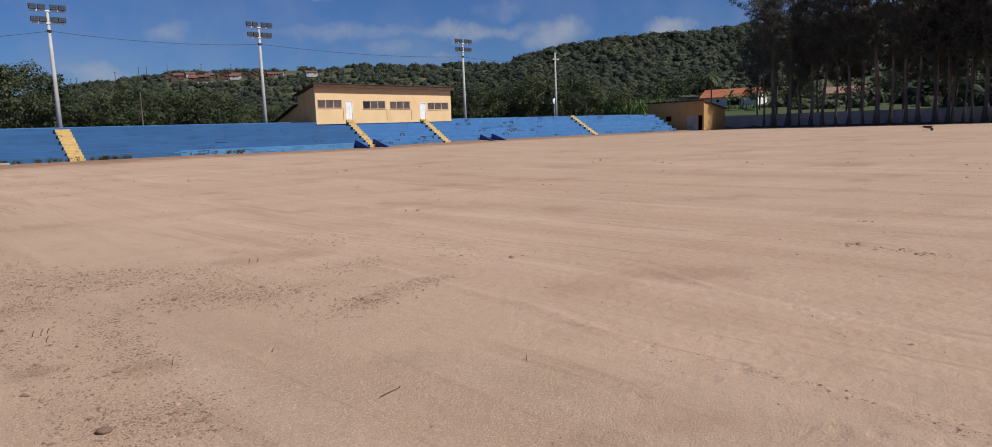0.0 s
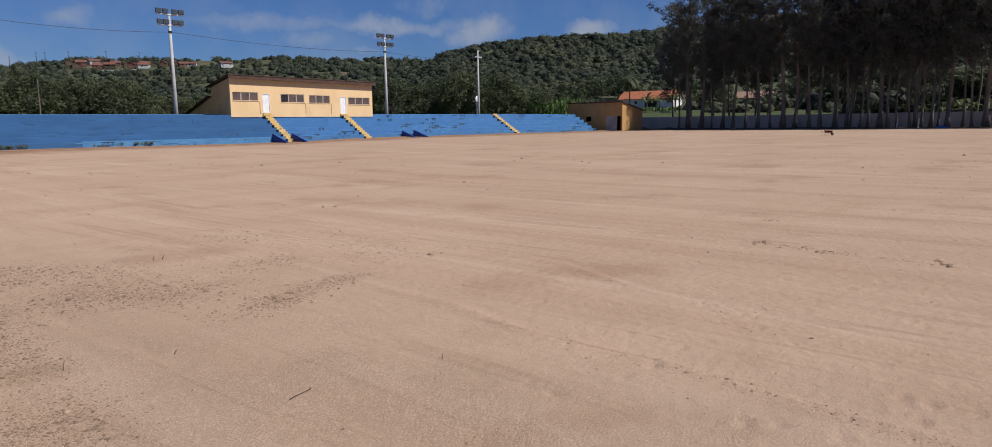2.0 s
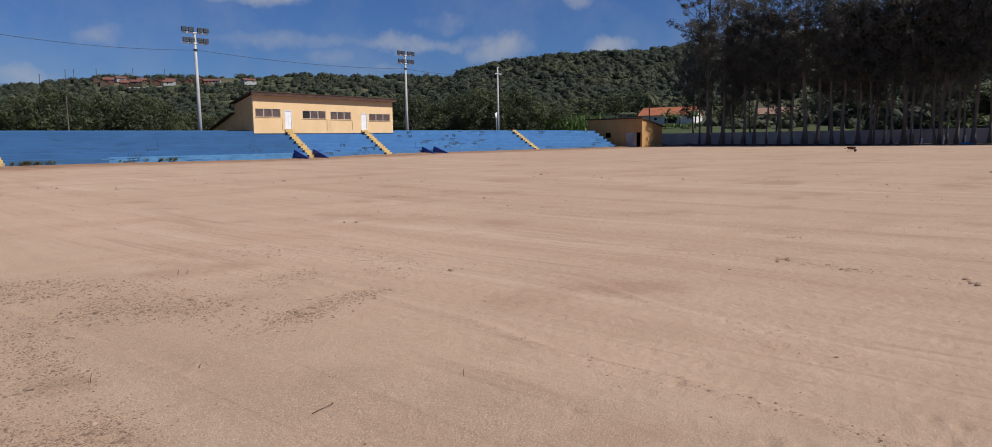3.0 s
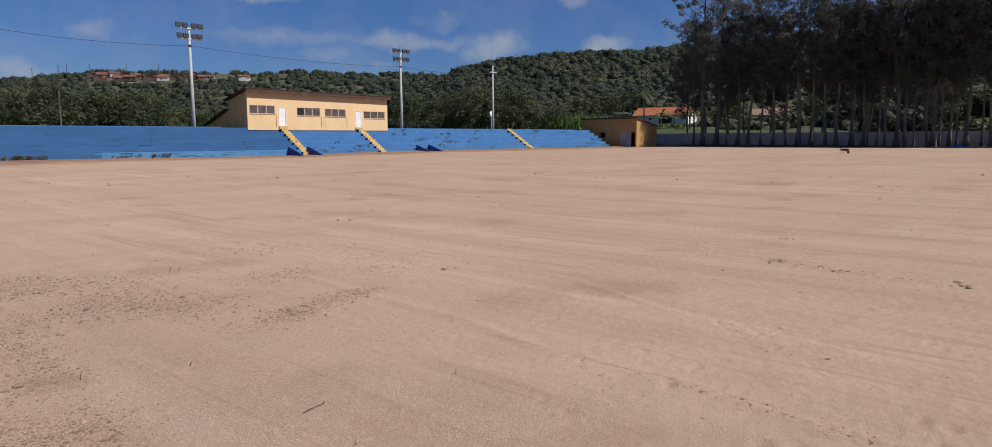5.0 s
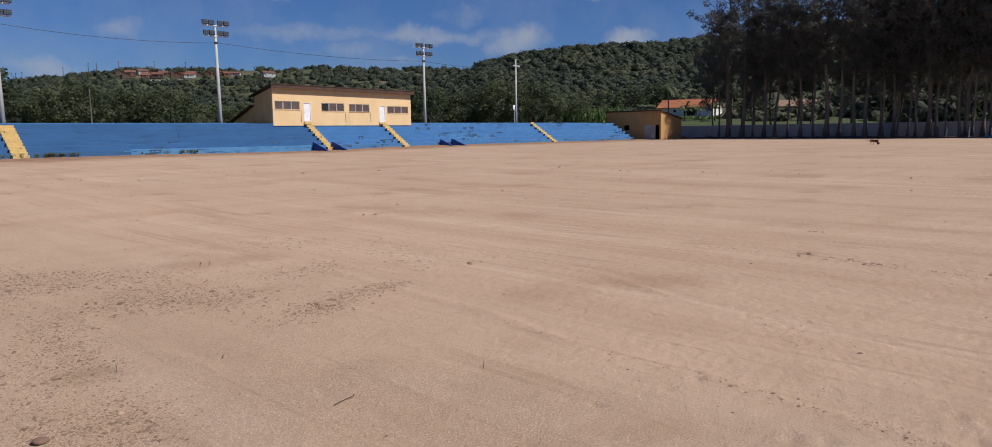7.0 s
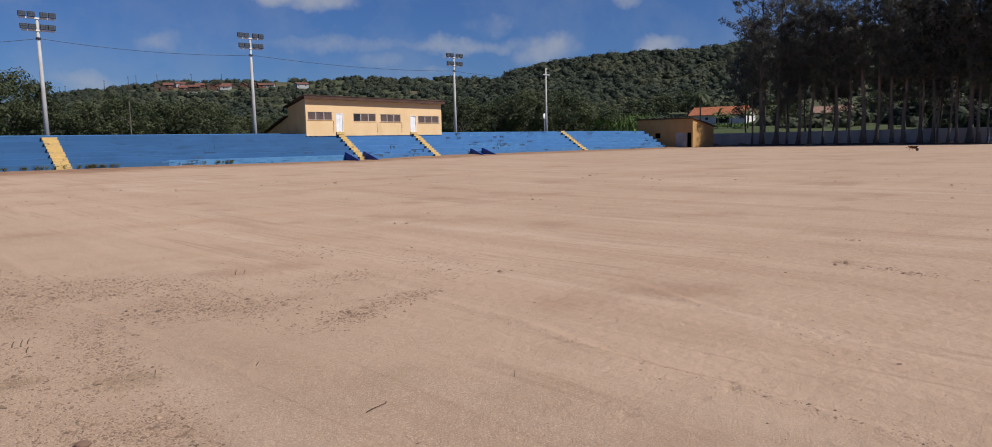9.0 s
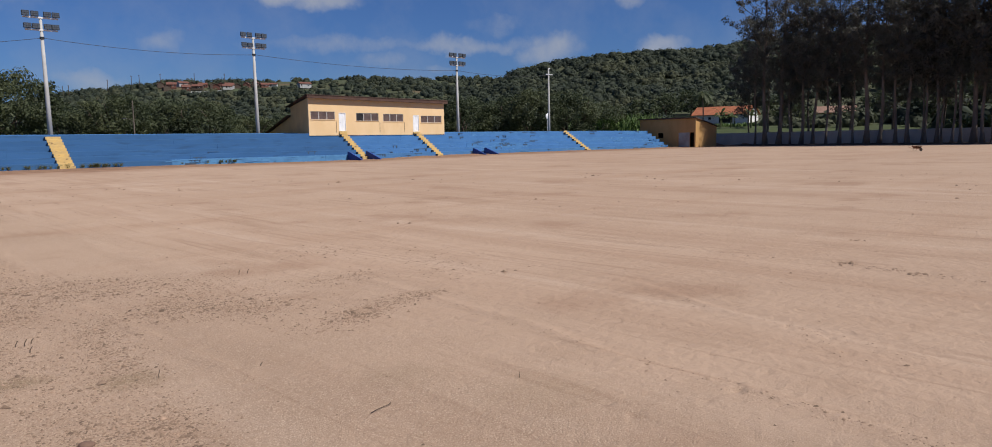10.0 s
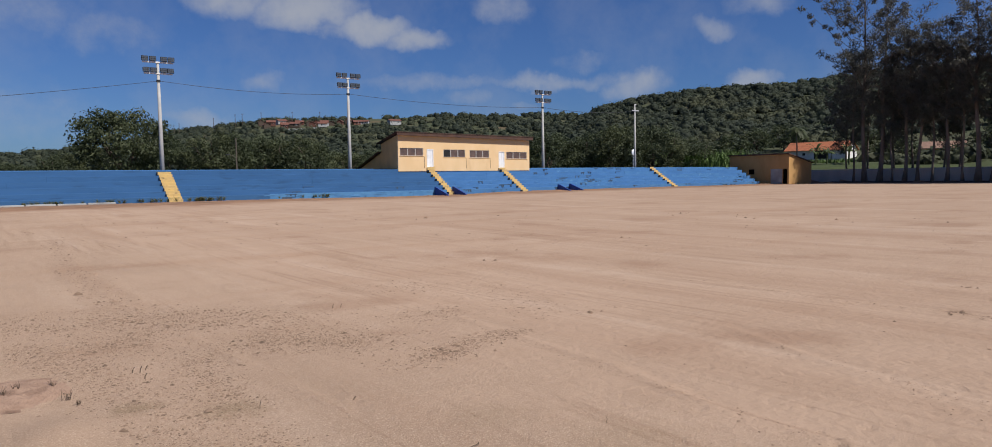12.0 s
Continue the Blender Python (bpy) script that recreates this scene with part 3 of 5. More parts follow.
# ---------------------------------------------------------------- changing-room building on the stand
def clubhouse():
    y0, x0, x1 = 74.14, 41.1, 60.85
    zl, zr, zb = 6.90, 6.64, 2.68
    c = thing("clubhouse", "long peach plastered building with a sloping dark roof on the stand", "building", (0, 0, 0))
    WINS = [(41.35, 44.5, 4.50, 5.42), (47.36, 50.55, 4.36, 5.30), (51.22, 54.25, 4.32, 5.24), (57.0, 60.4, 4.2, 5.08)]
    DOORS = [(45.0, 45.92, 3.16, 5.30), (55.75, 56.68, 3.06, 5.12)]
    # front wall as piers, sills and lintels round real openings
    holes = sorted(WINS + DOORS)
    xs = [x0] + [e for h in holes for e in h[:2]] + [x1]

    def top(x):
        return zl + (zr - zl) * (x - x0) / (x1 - x0)

    for i in range(len(xs) - 1):
        a, b = xs[i], xs[i + 1]
        spans = [(zb, None)] if i % 2 == 0 else [(zb, holes[i // 2][2]), (holes[i // 2][3], None)]
        for lo, hi in spans:
            bm = box(bmesh.new(), a, b, y0, y0 + 0.2, lo, hi if hi else 0)
            if hi is None:
                for v in bm.verts:
                    if v.co.z == 0:
                        v.co.z = top(v.co.x)
            part("wall_section", bm, PLASTER, c)
    yb = 84.2
    side = [(y0 + 0.2, 0.0), (y0 + 0.2, zl), (78.3, 6.05), (78.3, 5.0), (yb, 3.1), (yb, 0.0)]
    part("side_wall", prism(side, "x", x0, x0 + 0.2), PLASTER_SIDE, c, "tan plastered gable wall")
    part("side_wall", prism([(y, z - 0.26 if z > 6.5 else z) for y, z in side], "x", x1 - 0.2, x1), PLASTER, c)
    part("back_wall", boxed(x0 + 0.2, x1 - 0.2, yb - 0.2, yb, 0, 3.0), PLASTER, c)
    part("floor", boxed(x0 + 0.2, x1 - 0.2, y0 + 0.2, 78.2, 2.9, 3.0), CONCRETE, c)
    # corrugated roof: a wavy sheet with a ragged front edge
    for name, ya, za, yb2, zb2, drop in (("roof", y0 - 0.55, 7.27, 78.6, 6.10, 0.22), ("lean_to_roof", 78.2, 5.12, yb + 0.5, 3.02, 0.0)):
        n, nv, nf = 190, [], []
        for k in range(n + 1):
            x = x0 - 0.45 + (x1 - x0 + 0.8) * k / n
            wob = 0.05 * math.cos(k * math.pi) - drop * k / n
            for y, z in ((ya + 0.03 * math.sin(k * 1.7), za), (yb2, zb2)):
                nv += [(x, y, z + wob), (x, y, z + wob - 0.045)]
        for k in range(n):
            q = 4 * k
            nf += [(q, q + 4, q + 6, q + 2), (q + 1, q + 3, q + 7, q + 5), (q, q + 1, q + 5, q + 4), (q + 2, q + 6, q + 7, q + 3)]
        r = part(name, soup(name, nv, nf, ROOF_DARK), ROOF_DARK, c, "dark weathered corrugated roof")
    part("eaves_board", prism([(x0 - 0.35, 6.88), (x1 + 0.25, 6.88 - 0.26), (x1 + 0.25, 7.21 - 0.26), (x0 - 0.35, 7.21)], "y", y0 - 0.50, y0 - 0.46), ROOF_DARK, c)
    for n, (a, b, lo, hi) in enumerate(WINS):
        w = part("window", boxed(a - 0.06, b + 0.06, y0 - 0.05, y0 + 0.03, lo - 0.06, lo - 0.003, 0.01), PLASTER_SIDE, c, "window band of three dark sliding panes")
        wpane = (b - a) / 3
        for k in range(3):
            p0, p1 = a + k * wpane, a + (k + 1) * wpane
            part("pane", boxed(p0 + 0.05, p1 - 0.05, y0 + 0.055, y0 + 0.065, lo + 0.05, hi - 0.05), PANE_DARK if n == 1 and k == 0 else PANE, w)
            bm = bmesh.new()
            for q in ((p0 + 0.003, p1 - 0.003, lo, lo + 0.05), (p0 + 0.003, p1 - 0.003, hi - 0.05, hi), (p0 + 0.003, p0 + 0.06, lo + 0.05, hi - 0.05), (p1 - 0.06, p1 - 0.003, lo + 0.05, hi - 0.05)):
                box(bm, q[0], q[1], y0 + 0.03, y0 + 0.09, q[2] + 0.002, q[3] - 0.002)
            part("frame", bm, FRAME, w)
        # thin dark bar added for the crack running down from the sill end
        if n < 3:
            part("crack_line", tube(bmesh.new(), [(b + 0.14, y0 - 0.03, lo - 0.1), (b + 0.14, y0 - 0.03, zb + 0.35)], [0.014, 0.014], 6), BARK_BROWN, c, "thin dark bar standing in for a wall crack")
    for a, b, lo, hi in DOORS:
        d = part("door", boxed(a + 0.06, b - 0.06, y0 + 0.05, y0 + 0.10, lo + 0.01, hi - 0.06, 0.005), WHITE, c, "white panelled metal door")
        bm = bmesh.new()
        for q in ((a, a + 0.06, lo, hi), (b - 0.06, b, lo, hi), (a + 0.06, b - 0.06, hi - 0.06, hi)):
            box(bm, q[0] + 0.002, q[1] - 0.002, y0 - 0.012, y0 + 0.12, q[2], q[3] - 0.002)
        part("door_frame", bm, WHITE, d)
        for j in range(2):
            for k in range(3):
                pw, ph = (b - a - 0.3) / 2, (hi - lo - 0.4) / 3
                xa, za = a + 0.12 + j * (pw + 0.06), lo + 0.12 + k * (ph + 0.06)
                part("panel", boxed(xa, xa + pw, y0 + 0.035, y0 + 0.052, za, za + ph, 0.006), WHITE, d)
        part("handle", boxed(a + 0.12, a + 0.24, y0 + 0.0, y0 + 0.03, lo + 1.0, lo + 1.04), STEEL, d)
        part("doorstep", boxed(a - 0.05, b + 0.05, y0 - 0.14, y0 - 0.003, TIERS * RISE - 0.1, lo, 0.01), YELLOW, c, "yellow painted doorstep")
    return c


clubhouse()


# ---------------------------------------------------------------- shed
def shed():
    x0, x1, y0, y1 = 109.0, 115.85, 65.9, 77.2
    s = thing("shed", "ochre plastered shed with a single-pitch dark roof beside the stand", "shed", (0, 0, 0))
    zt, zl = 4.86, 3.45
    D0, D1, D2, D3 = 66.2, 67.02, 67.05, 69.25
    for a, b, lo, hi in ((y0, D0, 0, zt), (D0, D1, 2.5, zt), (D1, D2, 0, zt), (D2, D3, 2.5, zt), (D3, 72.3, 0, zt), (72.3, 73.45, 0, 1.65), (72.3, 73.45, 2.5, zt), (73.45, y1, 0, zt)):
        part("wall_section", boxed(x0, x0 + 0.2, a, b, lo, hi), OCHRE, s)
    part("side_wall", prism([(x0 + 0.2, 0), (x1, 0), (x1, zl), (x0 + 0.2, zt)], "y", y0, y0 + 0.2), OCHRE, s)
    part("side_wall", prism([(x0 + 0.2, 0), (x1, 0), (x1, zl), (x0 + 0.2, zt)], "y", y1 - 0.2, y1), OCHRE, s)
    part("back_wall", boxed(x1 - 0.2, x1, y0 + 0.2, y1 - 0.2, 0, zl - 0.02), OCHRE, s)
    part("roof", prism([(x0 - 0.35, zt + 0.06), (x1 + 0.3, zl - 0.02), (x1 + 0.3, zl + 0.13), (x0 - 0.35, zt + 0.21)], "y", y0 - 0.25, y1 + 0.25), ROOF_DARK, s, "dark sheet roof")
    d = part("roller_door", boxed(x0 + 0.08, x0 + 0.12, D2, D3, 0.02, 2.5), CONCRETE, s, "pale grey metal roller door")
    for k in range(12):
        part("slat", boxed(x0 + 0.06, x0 + 0.082, D2 + 0.01, D3 - 0.01, 0.05 + k * 0.2, 0.22 + k * 0.2), CONCRETE, d)
    # near-black floor and back sheet added: the unlit interior is put into colour
    part("inner_floor", boxed(x0 + 0.2, x1 - 0.2, y0 + 0.2, y1 - 0.2, -0.05, 0.03), DARK, s)
    part("interior_dark_sheet", boxed(x0 + 1.8, x0 + 1.9, y0 + 0.2, y1 - 0.2, 0.03, zl - 0.1), DARK, s)
    return s


shed()


# ---------------------------------------------------------------- boundary wall
def boundary_wall():
    w = thing("wall_east", "long plain grey rendered boundary wall behind the trees", "wall", (122.0, 0, 0), kind="structure")
    rng = random.Random(9)
    y = -62.0
    while y < 74:
        part("wall_panel", boxed(0, 0.18, y + 0.003, y + 3.997, -0.1, 2.30 + rng.uniform(-0.015, 0.015), 0.004), WALL_GREY, w)
        y += 4.0
    return w


boundary_wall()


# ---------------------------------------------------------------- floodlight masts and cable
def mast(x, top, lamps=True, y=77.6):
    if lamps:
        m = thing("floodlight_mast", "tall pale concrete mast with two crossbars of floodlights", "light mast", (x, y, 0), "floodlight masts")
        part("pole", tube(bmesh.new(), [(0, 0, 0), (0, 0, top)], [0.25, 0.12], 12), GALV, m, smooth=True)
        part("cable_clamp", tube(bmesh.new(), [(0, 0, top - 1.95), (0, 0, top - 1.75)], [0.2, 0.2], 10), LAMPBODY, m)
        for z, half in ((top - 0.05, 1.42), (top - 1.15, 1.32)):
            bar = part("crossbar", boxed(-half, half, -0.16, -0.05, z - 0.07, z + 0.07, 0.01), LIMEWASH, m)
            for k in range(4):
                cx = (-1.2, -0.48, 0.52, 1.2)[k] * half / 1.42
                lamp = part("floodlight", boxed(cx - 0.31, cx + 0.31, -0.30, -0.14, z + 0.09, z + 0.56, 0.03), LAMPBODY, m, "dark floodlight head with six lenses")
                part("bracket", boxed(cx - 0.04, cx + 0.04, -0.2, -0.08, z + 0.05, z + 0.12), STEEL, lamp)
                for i in range(3):
                    for j in range(2):
                        part("lens", boxed(cx - 0.27 + i * 0.19, cx - 0.11 + i * 0.19, -0.312, -0.296, z + 0.13 + j * 0.21, z + 0.30 + j * 0.21), LAMPGLASS, lamp)
    else:
        m = thing("utility_pole", "slim pale concrete pole with one crossarm", "pole", (x, y, 0))
        part("pole", tube(bmesh.new(), [(0, 0, 0), (0, 0, top)], [0.22, 0.11], 10), GALV, m, smooth=True)
        part("crossarm", boxed(-0.75, 0.75, -0.18, -0.06, top - 1.1, top - 0.95), STEEL, m)
        part("bracket", boxed(-0.04, 0.30, -0.05, 0.05, top - 0.12, top - 0.02), STEEL, m)
    return m


MASTS = ((16.32, 13.7), (36.65, 13.55), (66.2, 13.35))
for mx, mt in MASTS:
    mast(mx, mt)
mast(85.1, 12.9, False)
wires = thing("power_cable", "thin black cable sagging between the masts", "cable", (0, 77.5, 0))
spans = [(-22.0, 6.6), (16.4, 11.85), (36.75, 11.7), (66.2, 11.5), (85.1, 11.8)]
for (xa, za), (xb, zb) in zip(spans, spans[1:]):
    pts = [(xa + (xb - xa) * t / 14, 0, za + (zb - za) * t / 14 - 0.45 * (1 - (t / 7 - 1) ** 2)) for t in range(15)]
    part("span", tube(bmesh.new(), pts, [0.022] * 15, 5), CABLE, wires)


# ---------------------------------------------------------------- trees
def leaf_quads(centres, normals, size, rng, slim=0.5, droop=0.0, ruffle=0.5):
    """A folded leaf spray (one quad) at each centre, facing its normal, turned at random."""
    n = len(centres)
    nrm = normals + rng.normal(0, ruffle, (n, 3))
    nrm /= np.linalg.norm(nrm, axis=1)[:, None] + 1e-9
    u = rng.normal(0, 1, (n, 3))
    u[:, 2] -= droop
    u -= (u * nrm).sum(1)[:, None] * nrm
    u /= np.linalg.norm(u, axis=1)[:, None] + 1e-9
    w = np.cross(nrm, u)
    s = (size * rng.uniform(0.6, 1.35, n))[:, None]
    verts = np.stack([centres - u * s, centres + w * s * slim + nrm * s * 0.12, centres + u * s, centres - w * s * slim + nrm * s * 0.12], 1).reshape(-1, 3)
    return verts, np.arange(4 * n).reshape(-1, 4)


def crown_mesh(name, clumps, radii, per, size, mat, rng, slim=0.5, droop=0.0):
    """Leaves round many clump centres: most near each clump's outside."""
    c = np.repeat(np.asarray(clumps), per, 0)
    r = np.repeat(np.asarray(radii), per)[:, None]
    d = rng.normal(0, 1, (len(c), 3))
    d /= np.linalg.norm(d, axis=1)[:, None]
    p = c + d * r * rng.uniform(0.45, 1.05, (len(c), 1)) * np.array([1, 1, 0.8])
    v, f = leaf_quads(p, d + np.array([0, 0, 0.35]), size, rng, slim, droop)
    return soup(name, v, f, mat)


def limb(bm, start, end, r0, r1, rng, bend=0.12, n=5):
    a, b = np.asarray(start, float), np.asarray(end, float)
    span = np.linalg.norm(b - a)
    off = rng.normal(0, bend * span * 0.5, 3)
    pts = [tuple(a + (b - a) * t + off * math.sin(math.pi * t)) for t in np.linspace(0, 1, n)]
    tube(bm, pts, list(np.linspace(r0, r1, n)), 6)


def broadleaf(seed, high, wide, mat, clumps=170, per=84, size=0.175, label="round dense dark green broadleaf tree behind the stand"):
    rng = np.random.RandomState(seed)
    t = thing("broadleaf_tree", label, "tree", group="trees behind the stand")
    bm = bmesh.new()
    fork = high * 0.28
    limb(bm, (0, 0, -0.2), (rng.normal(0, 0.2), rng.normal(0, 0.2), fork), 0.32, 0.22, rng, 0.05)
    for k in range(7):
        a = k * math.tau / 7 + rng.uniform(-0.3, 0.3)
        rr = wide * 0.5 * rng.uniform(0.45, 0.8)
        limb(bm, (0, 0, fork * 0.95), (math.cos(a) * rr, math.sin(a) * rr, high * rng.uniform(0.5, 0.85)), 0.14, 0.03, rng, 0.2)
    part("trunk", bm, BARK_BROWN, t, smooth=True)
    centres, radii = [], []
    for _ in range(clumps):
        d = rng.normal(0, 1, 3)
        d /= np.linalg.norm(d)
        lump = 1 + 0.13 * math.sin(3 * d[0] + seed) * math.cos(4 * d[1] + 2 * d[2] + seed * 2)
        shell = rng.uniform(0.45, 0.98) ** 0.6 * lump
        z = high * 0.55 + d[2] * high * 0.40 * shell
        if z < high * 0.12:
            z = high * rng.uniform(0.12, 0.3)
        centres.append((d[0] * wide * 0.46 * shell, d[1] * wide * 0.46 * shell, z))
        radii.append(rng.uniform(0.7, 1.35) * wide / 11)
    part("crown", crown_mesh("crown", centres, radii, per, size, mat, rng, 0.5), mat, t)
    return t


def eucalyptus(seed, high, wide, thick, bare, leaves=35):
    rng = np.random.RandomState(seed)
    t = thing("eucalyptus_tree", "tall slender eucalyptus with a pale trunk and dark crown", "tree", group="row of eucalyptus")
    bm = bmesh.new()
    n = 12
    lean = rng.normal(0, 0.5, 2)
    path = [(lean[0] * (k / n) ** 1.5 + 0.15 * math.sin(k * 0.9 + seed), lean[1] * (k / n) ** 1.5 + 0.15 * math.cos(k * 0.8 + seed), high * 0.94 * k / n - 0.2 * (k == 0)) for k in range(n + 1)]
    tube(bm, path, [thick * (1.5 if k == 0 else 0.85) * (1 - 0.9 * k / n) + 0.03 for k in range(n + 1)], 8)
    centres, radii = [], []
    for k in range(34):
        f = bare + (0.97 - bare) * (k + rng.uniform(0, 1)) / 34
        i = min(int(f * n), n - 1)
        base = np.array(path[i]) + (np.array(path[i + 1]) - np.array(path[i])) * (f * n - i)
        a = k * 2.4 + rng.uniform(-0.5, 0.5)
        taper = math.sin(math.pi * min(1.0, 0.25 + 0.72 * (f - bare) / (1 - bare))) ** 0.7
        out = wide * 0.5 * taper * rng.uniform(0.5, 1.1)
        tip = base + np.array([math.cos(a) * out, math.sin(a) * out, out * rng.uniform(0.5, 1.2)])
        limb(bm, base, tip, thick * 0.32 * (1.1 - f), 0.02, rng, 0.15, 4)
        for q in np.linspace(0.4, 1.06, max(4, int(out * 0.85))):
            c = base + (tip - base) * q + rng.normal(0, 0.35, 3)
            centres.append(c)
            radii.append(rng.uniform(0.5, 1.15))
    part("trunk", bm, BARK, t, smooth=True)
    part("crown", crown_mesh("crown", centres, radii, leaves, 0.20, LEAF_EUC, rng, 0.38, 1.2), LEAF_EUC, t)
    return t


# a row of eucalyptus along the boundary wall
rng = random.Random(21)
models = [eucalyptus(31, 25, 9.5, 0.32, 0.38), eucalyptus(32, 26, 8.5, 0.26, 0.34), eucalyptus(33, 22.5, 6.5, 0.20, 0.40),
          eucalyptus(34, 30, 11.0, 0.42, 0.38), eucalyptus(35, 22, 5.5, 0.15, 0.30), eucalyptus(36, 23, 7.0, 0.18, 0.36), eucalyptus(37, 35, 22.0, 0.38, 0.46, 60), eucalyptus(38, 19, 8.5, 0.18, 0.22, 70)]
row = [(59.1, 6), (60.8, 5), (56.5, 3), (54.8, 4), (52.7, 0), (50.8, 1), (48.5, 2), (46.5, 1), (44.4, 2), (42.4, 3), (40.5, 0), (38.5, 1), (36.5, 0), (34.8, 4), (34.1, 2),
       (32.6, 1), (32.0, 4), (30.7, 5), (29.8, 2), (28.2, 3), (26.9, 1), (25.9, 4), (24.1, 2), (23.4, 0), (22.5, 5), (21.3, 1), (20.6, 4), (19.2, 0), (17.6, 2),
       (16.6, 5), (14.7, 3), (13.0, 1), (11.2, 0), (9.0, 2), (6.5, 3), (4.0, 1)]
used = set()
for n, (y, k) in enumerate(row):
    at = pose(120.0 + rng.uniform(-0.3, 0.3), y, 0, rng.uniform(-1.5, 1.5), rng.uniform(-1.5, 1.5), rng.uniform(0, 360))
    if k in used:
        copy_thing(models[k], at)
    else:
        models[k].matrix_basis = at
        used.add(k)
for n in range(7):                                             # a second, looser row behind the wall
    y = 62 - n * 7.5 + rng.uniform(-0.8, 0.8)
    x = 127 + rng.uniform(-1.5, 5)
    copy_thing(models[(5, 2, 4, 5, 2, 4)[n % 6]], pose(x, y, float(height(x, y)), 0, 0, rng.uniform(0, 360)))

for n in range(6):                                             # younger, bushier trees between them
    y = 63.5 - n * 7.5 + rng.uniform(-1, 1)
    x = 124.6 + rng.uniform(-0.6, 2)
    at = pose(x, y, float(height(x, y)), 0, 0, rng.uniform(0, 360)) @ Matrix.Scale(rng.uniform(0.85, 1.15), 4)
    if n == 0:
        models[7].matrix_basis = at
    else:
        copy_thing(models[7], pose(0, 0, 0)).matrix_basis = at

# broadleaf trees behind the stand: angle from +X, distance, height, width
TREES = [(80.6, 110, 12.3, 13.0), (84.2, 122, 6.8, 8), (77.2, 122, 8.5, 10), (74.2, 118, 9.8, 11), (71.0, 124, 9.6, 11), (68.2, 120, 9.2, 11),
         (65.2, 128, 7.2, 10), (62.6, 132, 7.4, 9), (55.5, 142, 9.0, 11), (51.8, 134, 9.6, 11), (49.0, 130, 10.2, 12), (46.2, 134, 10.0, 11),
         (43.8, 128, 11.0, 12), (41.0, 132, 11.0, 13), (38.2, 150, 9.0, 11), (35.2, 182, 9.0, 12), (33.4, 240, 9.0, 11), (58.5, 150, 8.5, 11),
         (87.5, 150, 6.0, 9), (91.0, 140, 7.0, 10), (31.5, 250, 9.0, 12), (25.2, 205, 8.0, 11), (18.6, 190, 8.0, 11), (15.6, 172, 8.0, 11), (12.4, 165, 9.0, 12), (9.5, 160, 9.0, 12), (6.5, 158, 9.0, 12), (24.0, 180, 5.5, 9)]
broad = [broadleaf(51, 10, 11, LEAF_MANGO), broadleaf(52, 10, 11, LEAF_MANGO), broadleaf(53, 10, 11, LEAF_MANGO, 160, 84, 0.17)]
sparse = broadleaf(54, 10, 11, LEAF_MANGO, 120, 30, 0.32)        # for those half hidden behind the eucalyptus
for n, (beta, r, h, w) in enumerate(TREES):
    x, y = r * math.cos(radians(beta)), r * math.sin(radians(beta))
    ob = broad[n] if n < 3 else sparse if n == len(TREES) - 1 else copy_thing(sparse if beta < 36 else broad[n % 3], pose(x, y, 0))
    ob.matrix_basis = pose(x, y, float(height(x, y)) - 0.1, 0, 0, rng.uniform(0, 360)) @ Matrix.Diagonal((w / 11, w / 11, h / 10, 1))


# ---------------------------------------------------------------- woodland on the hills
TOWN = [(71.2, 812), (70.45, 800), (69.7, 818), (69.05, 796), (68.35, 812), (67.7, 800), (67.1, 818), (66.55, 802), (66.0, 815), (65.3, 822), (64.7, 826), (64.1, 824), (63.5, 828),
        (70.8, 784), (69.5, 780), (68.7, 784), (67.4, 786), (66.7, 784)]


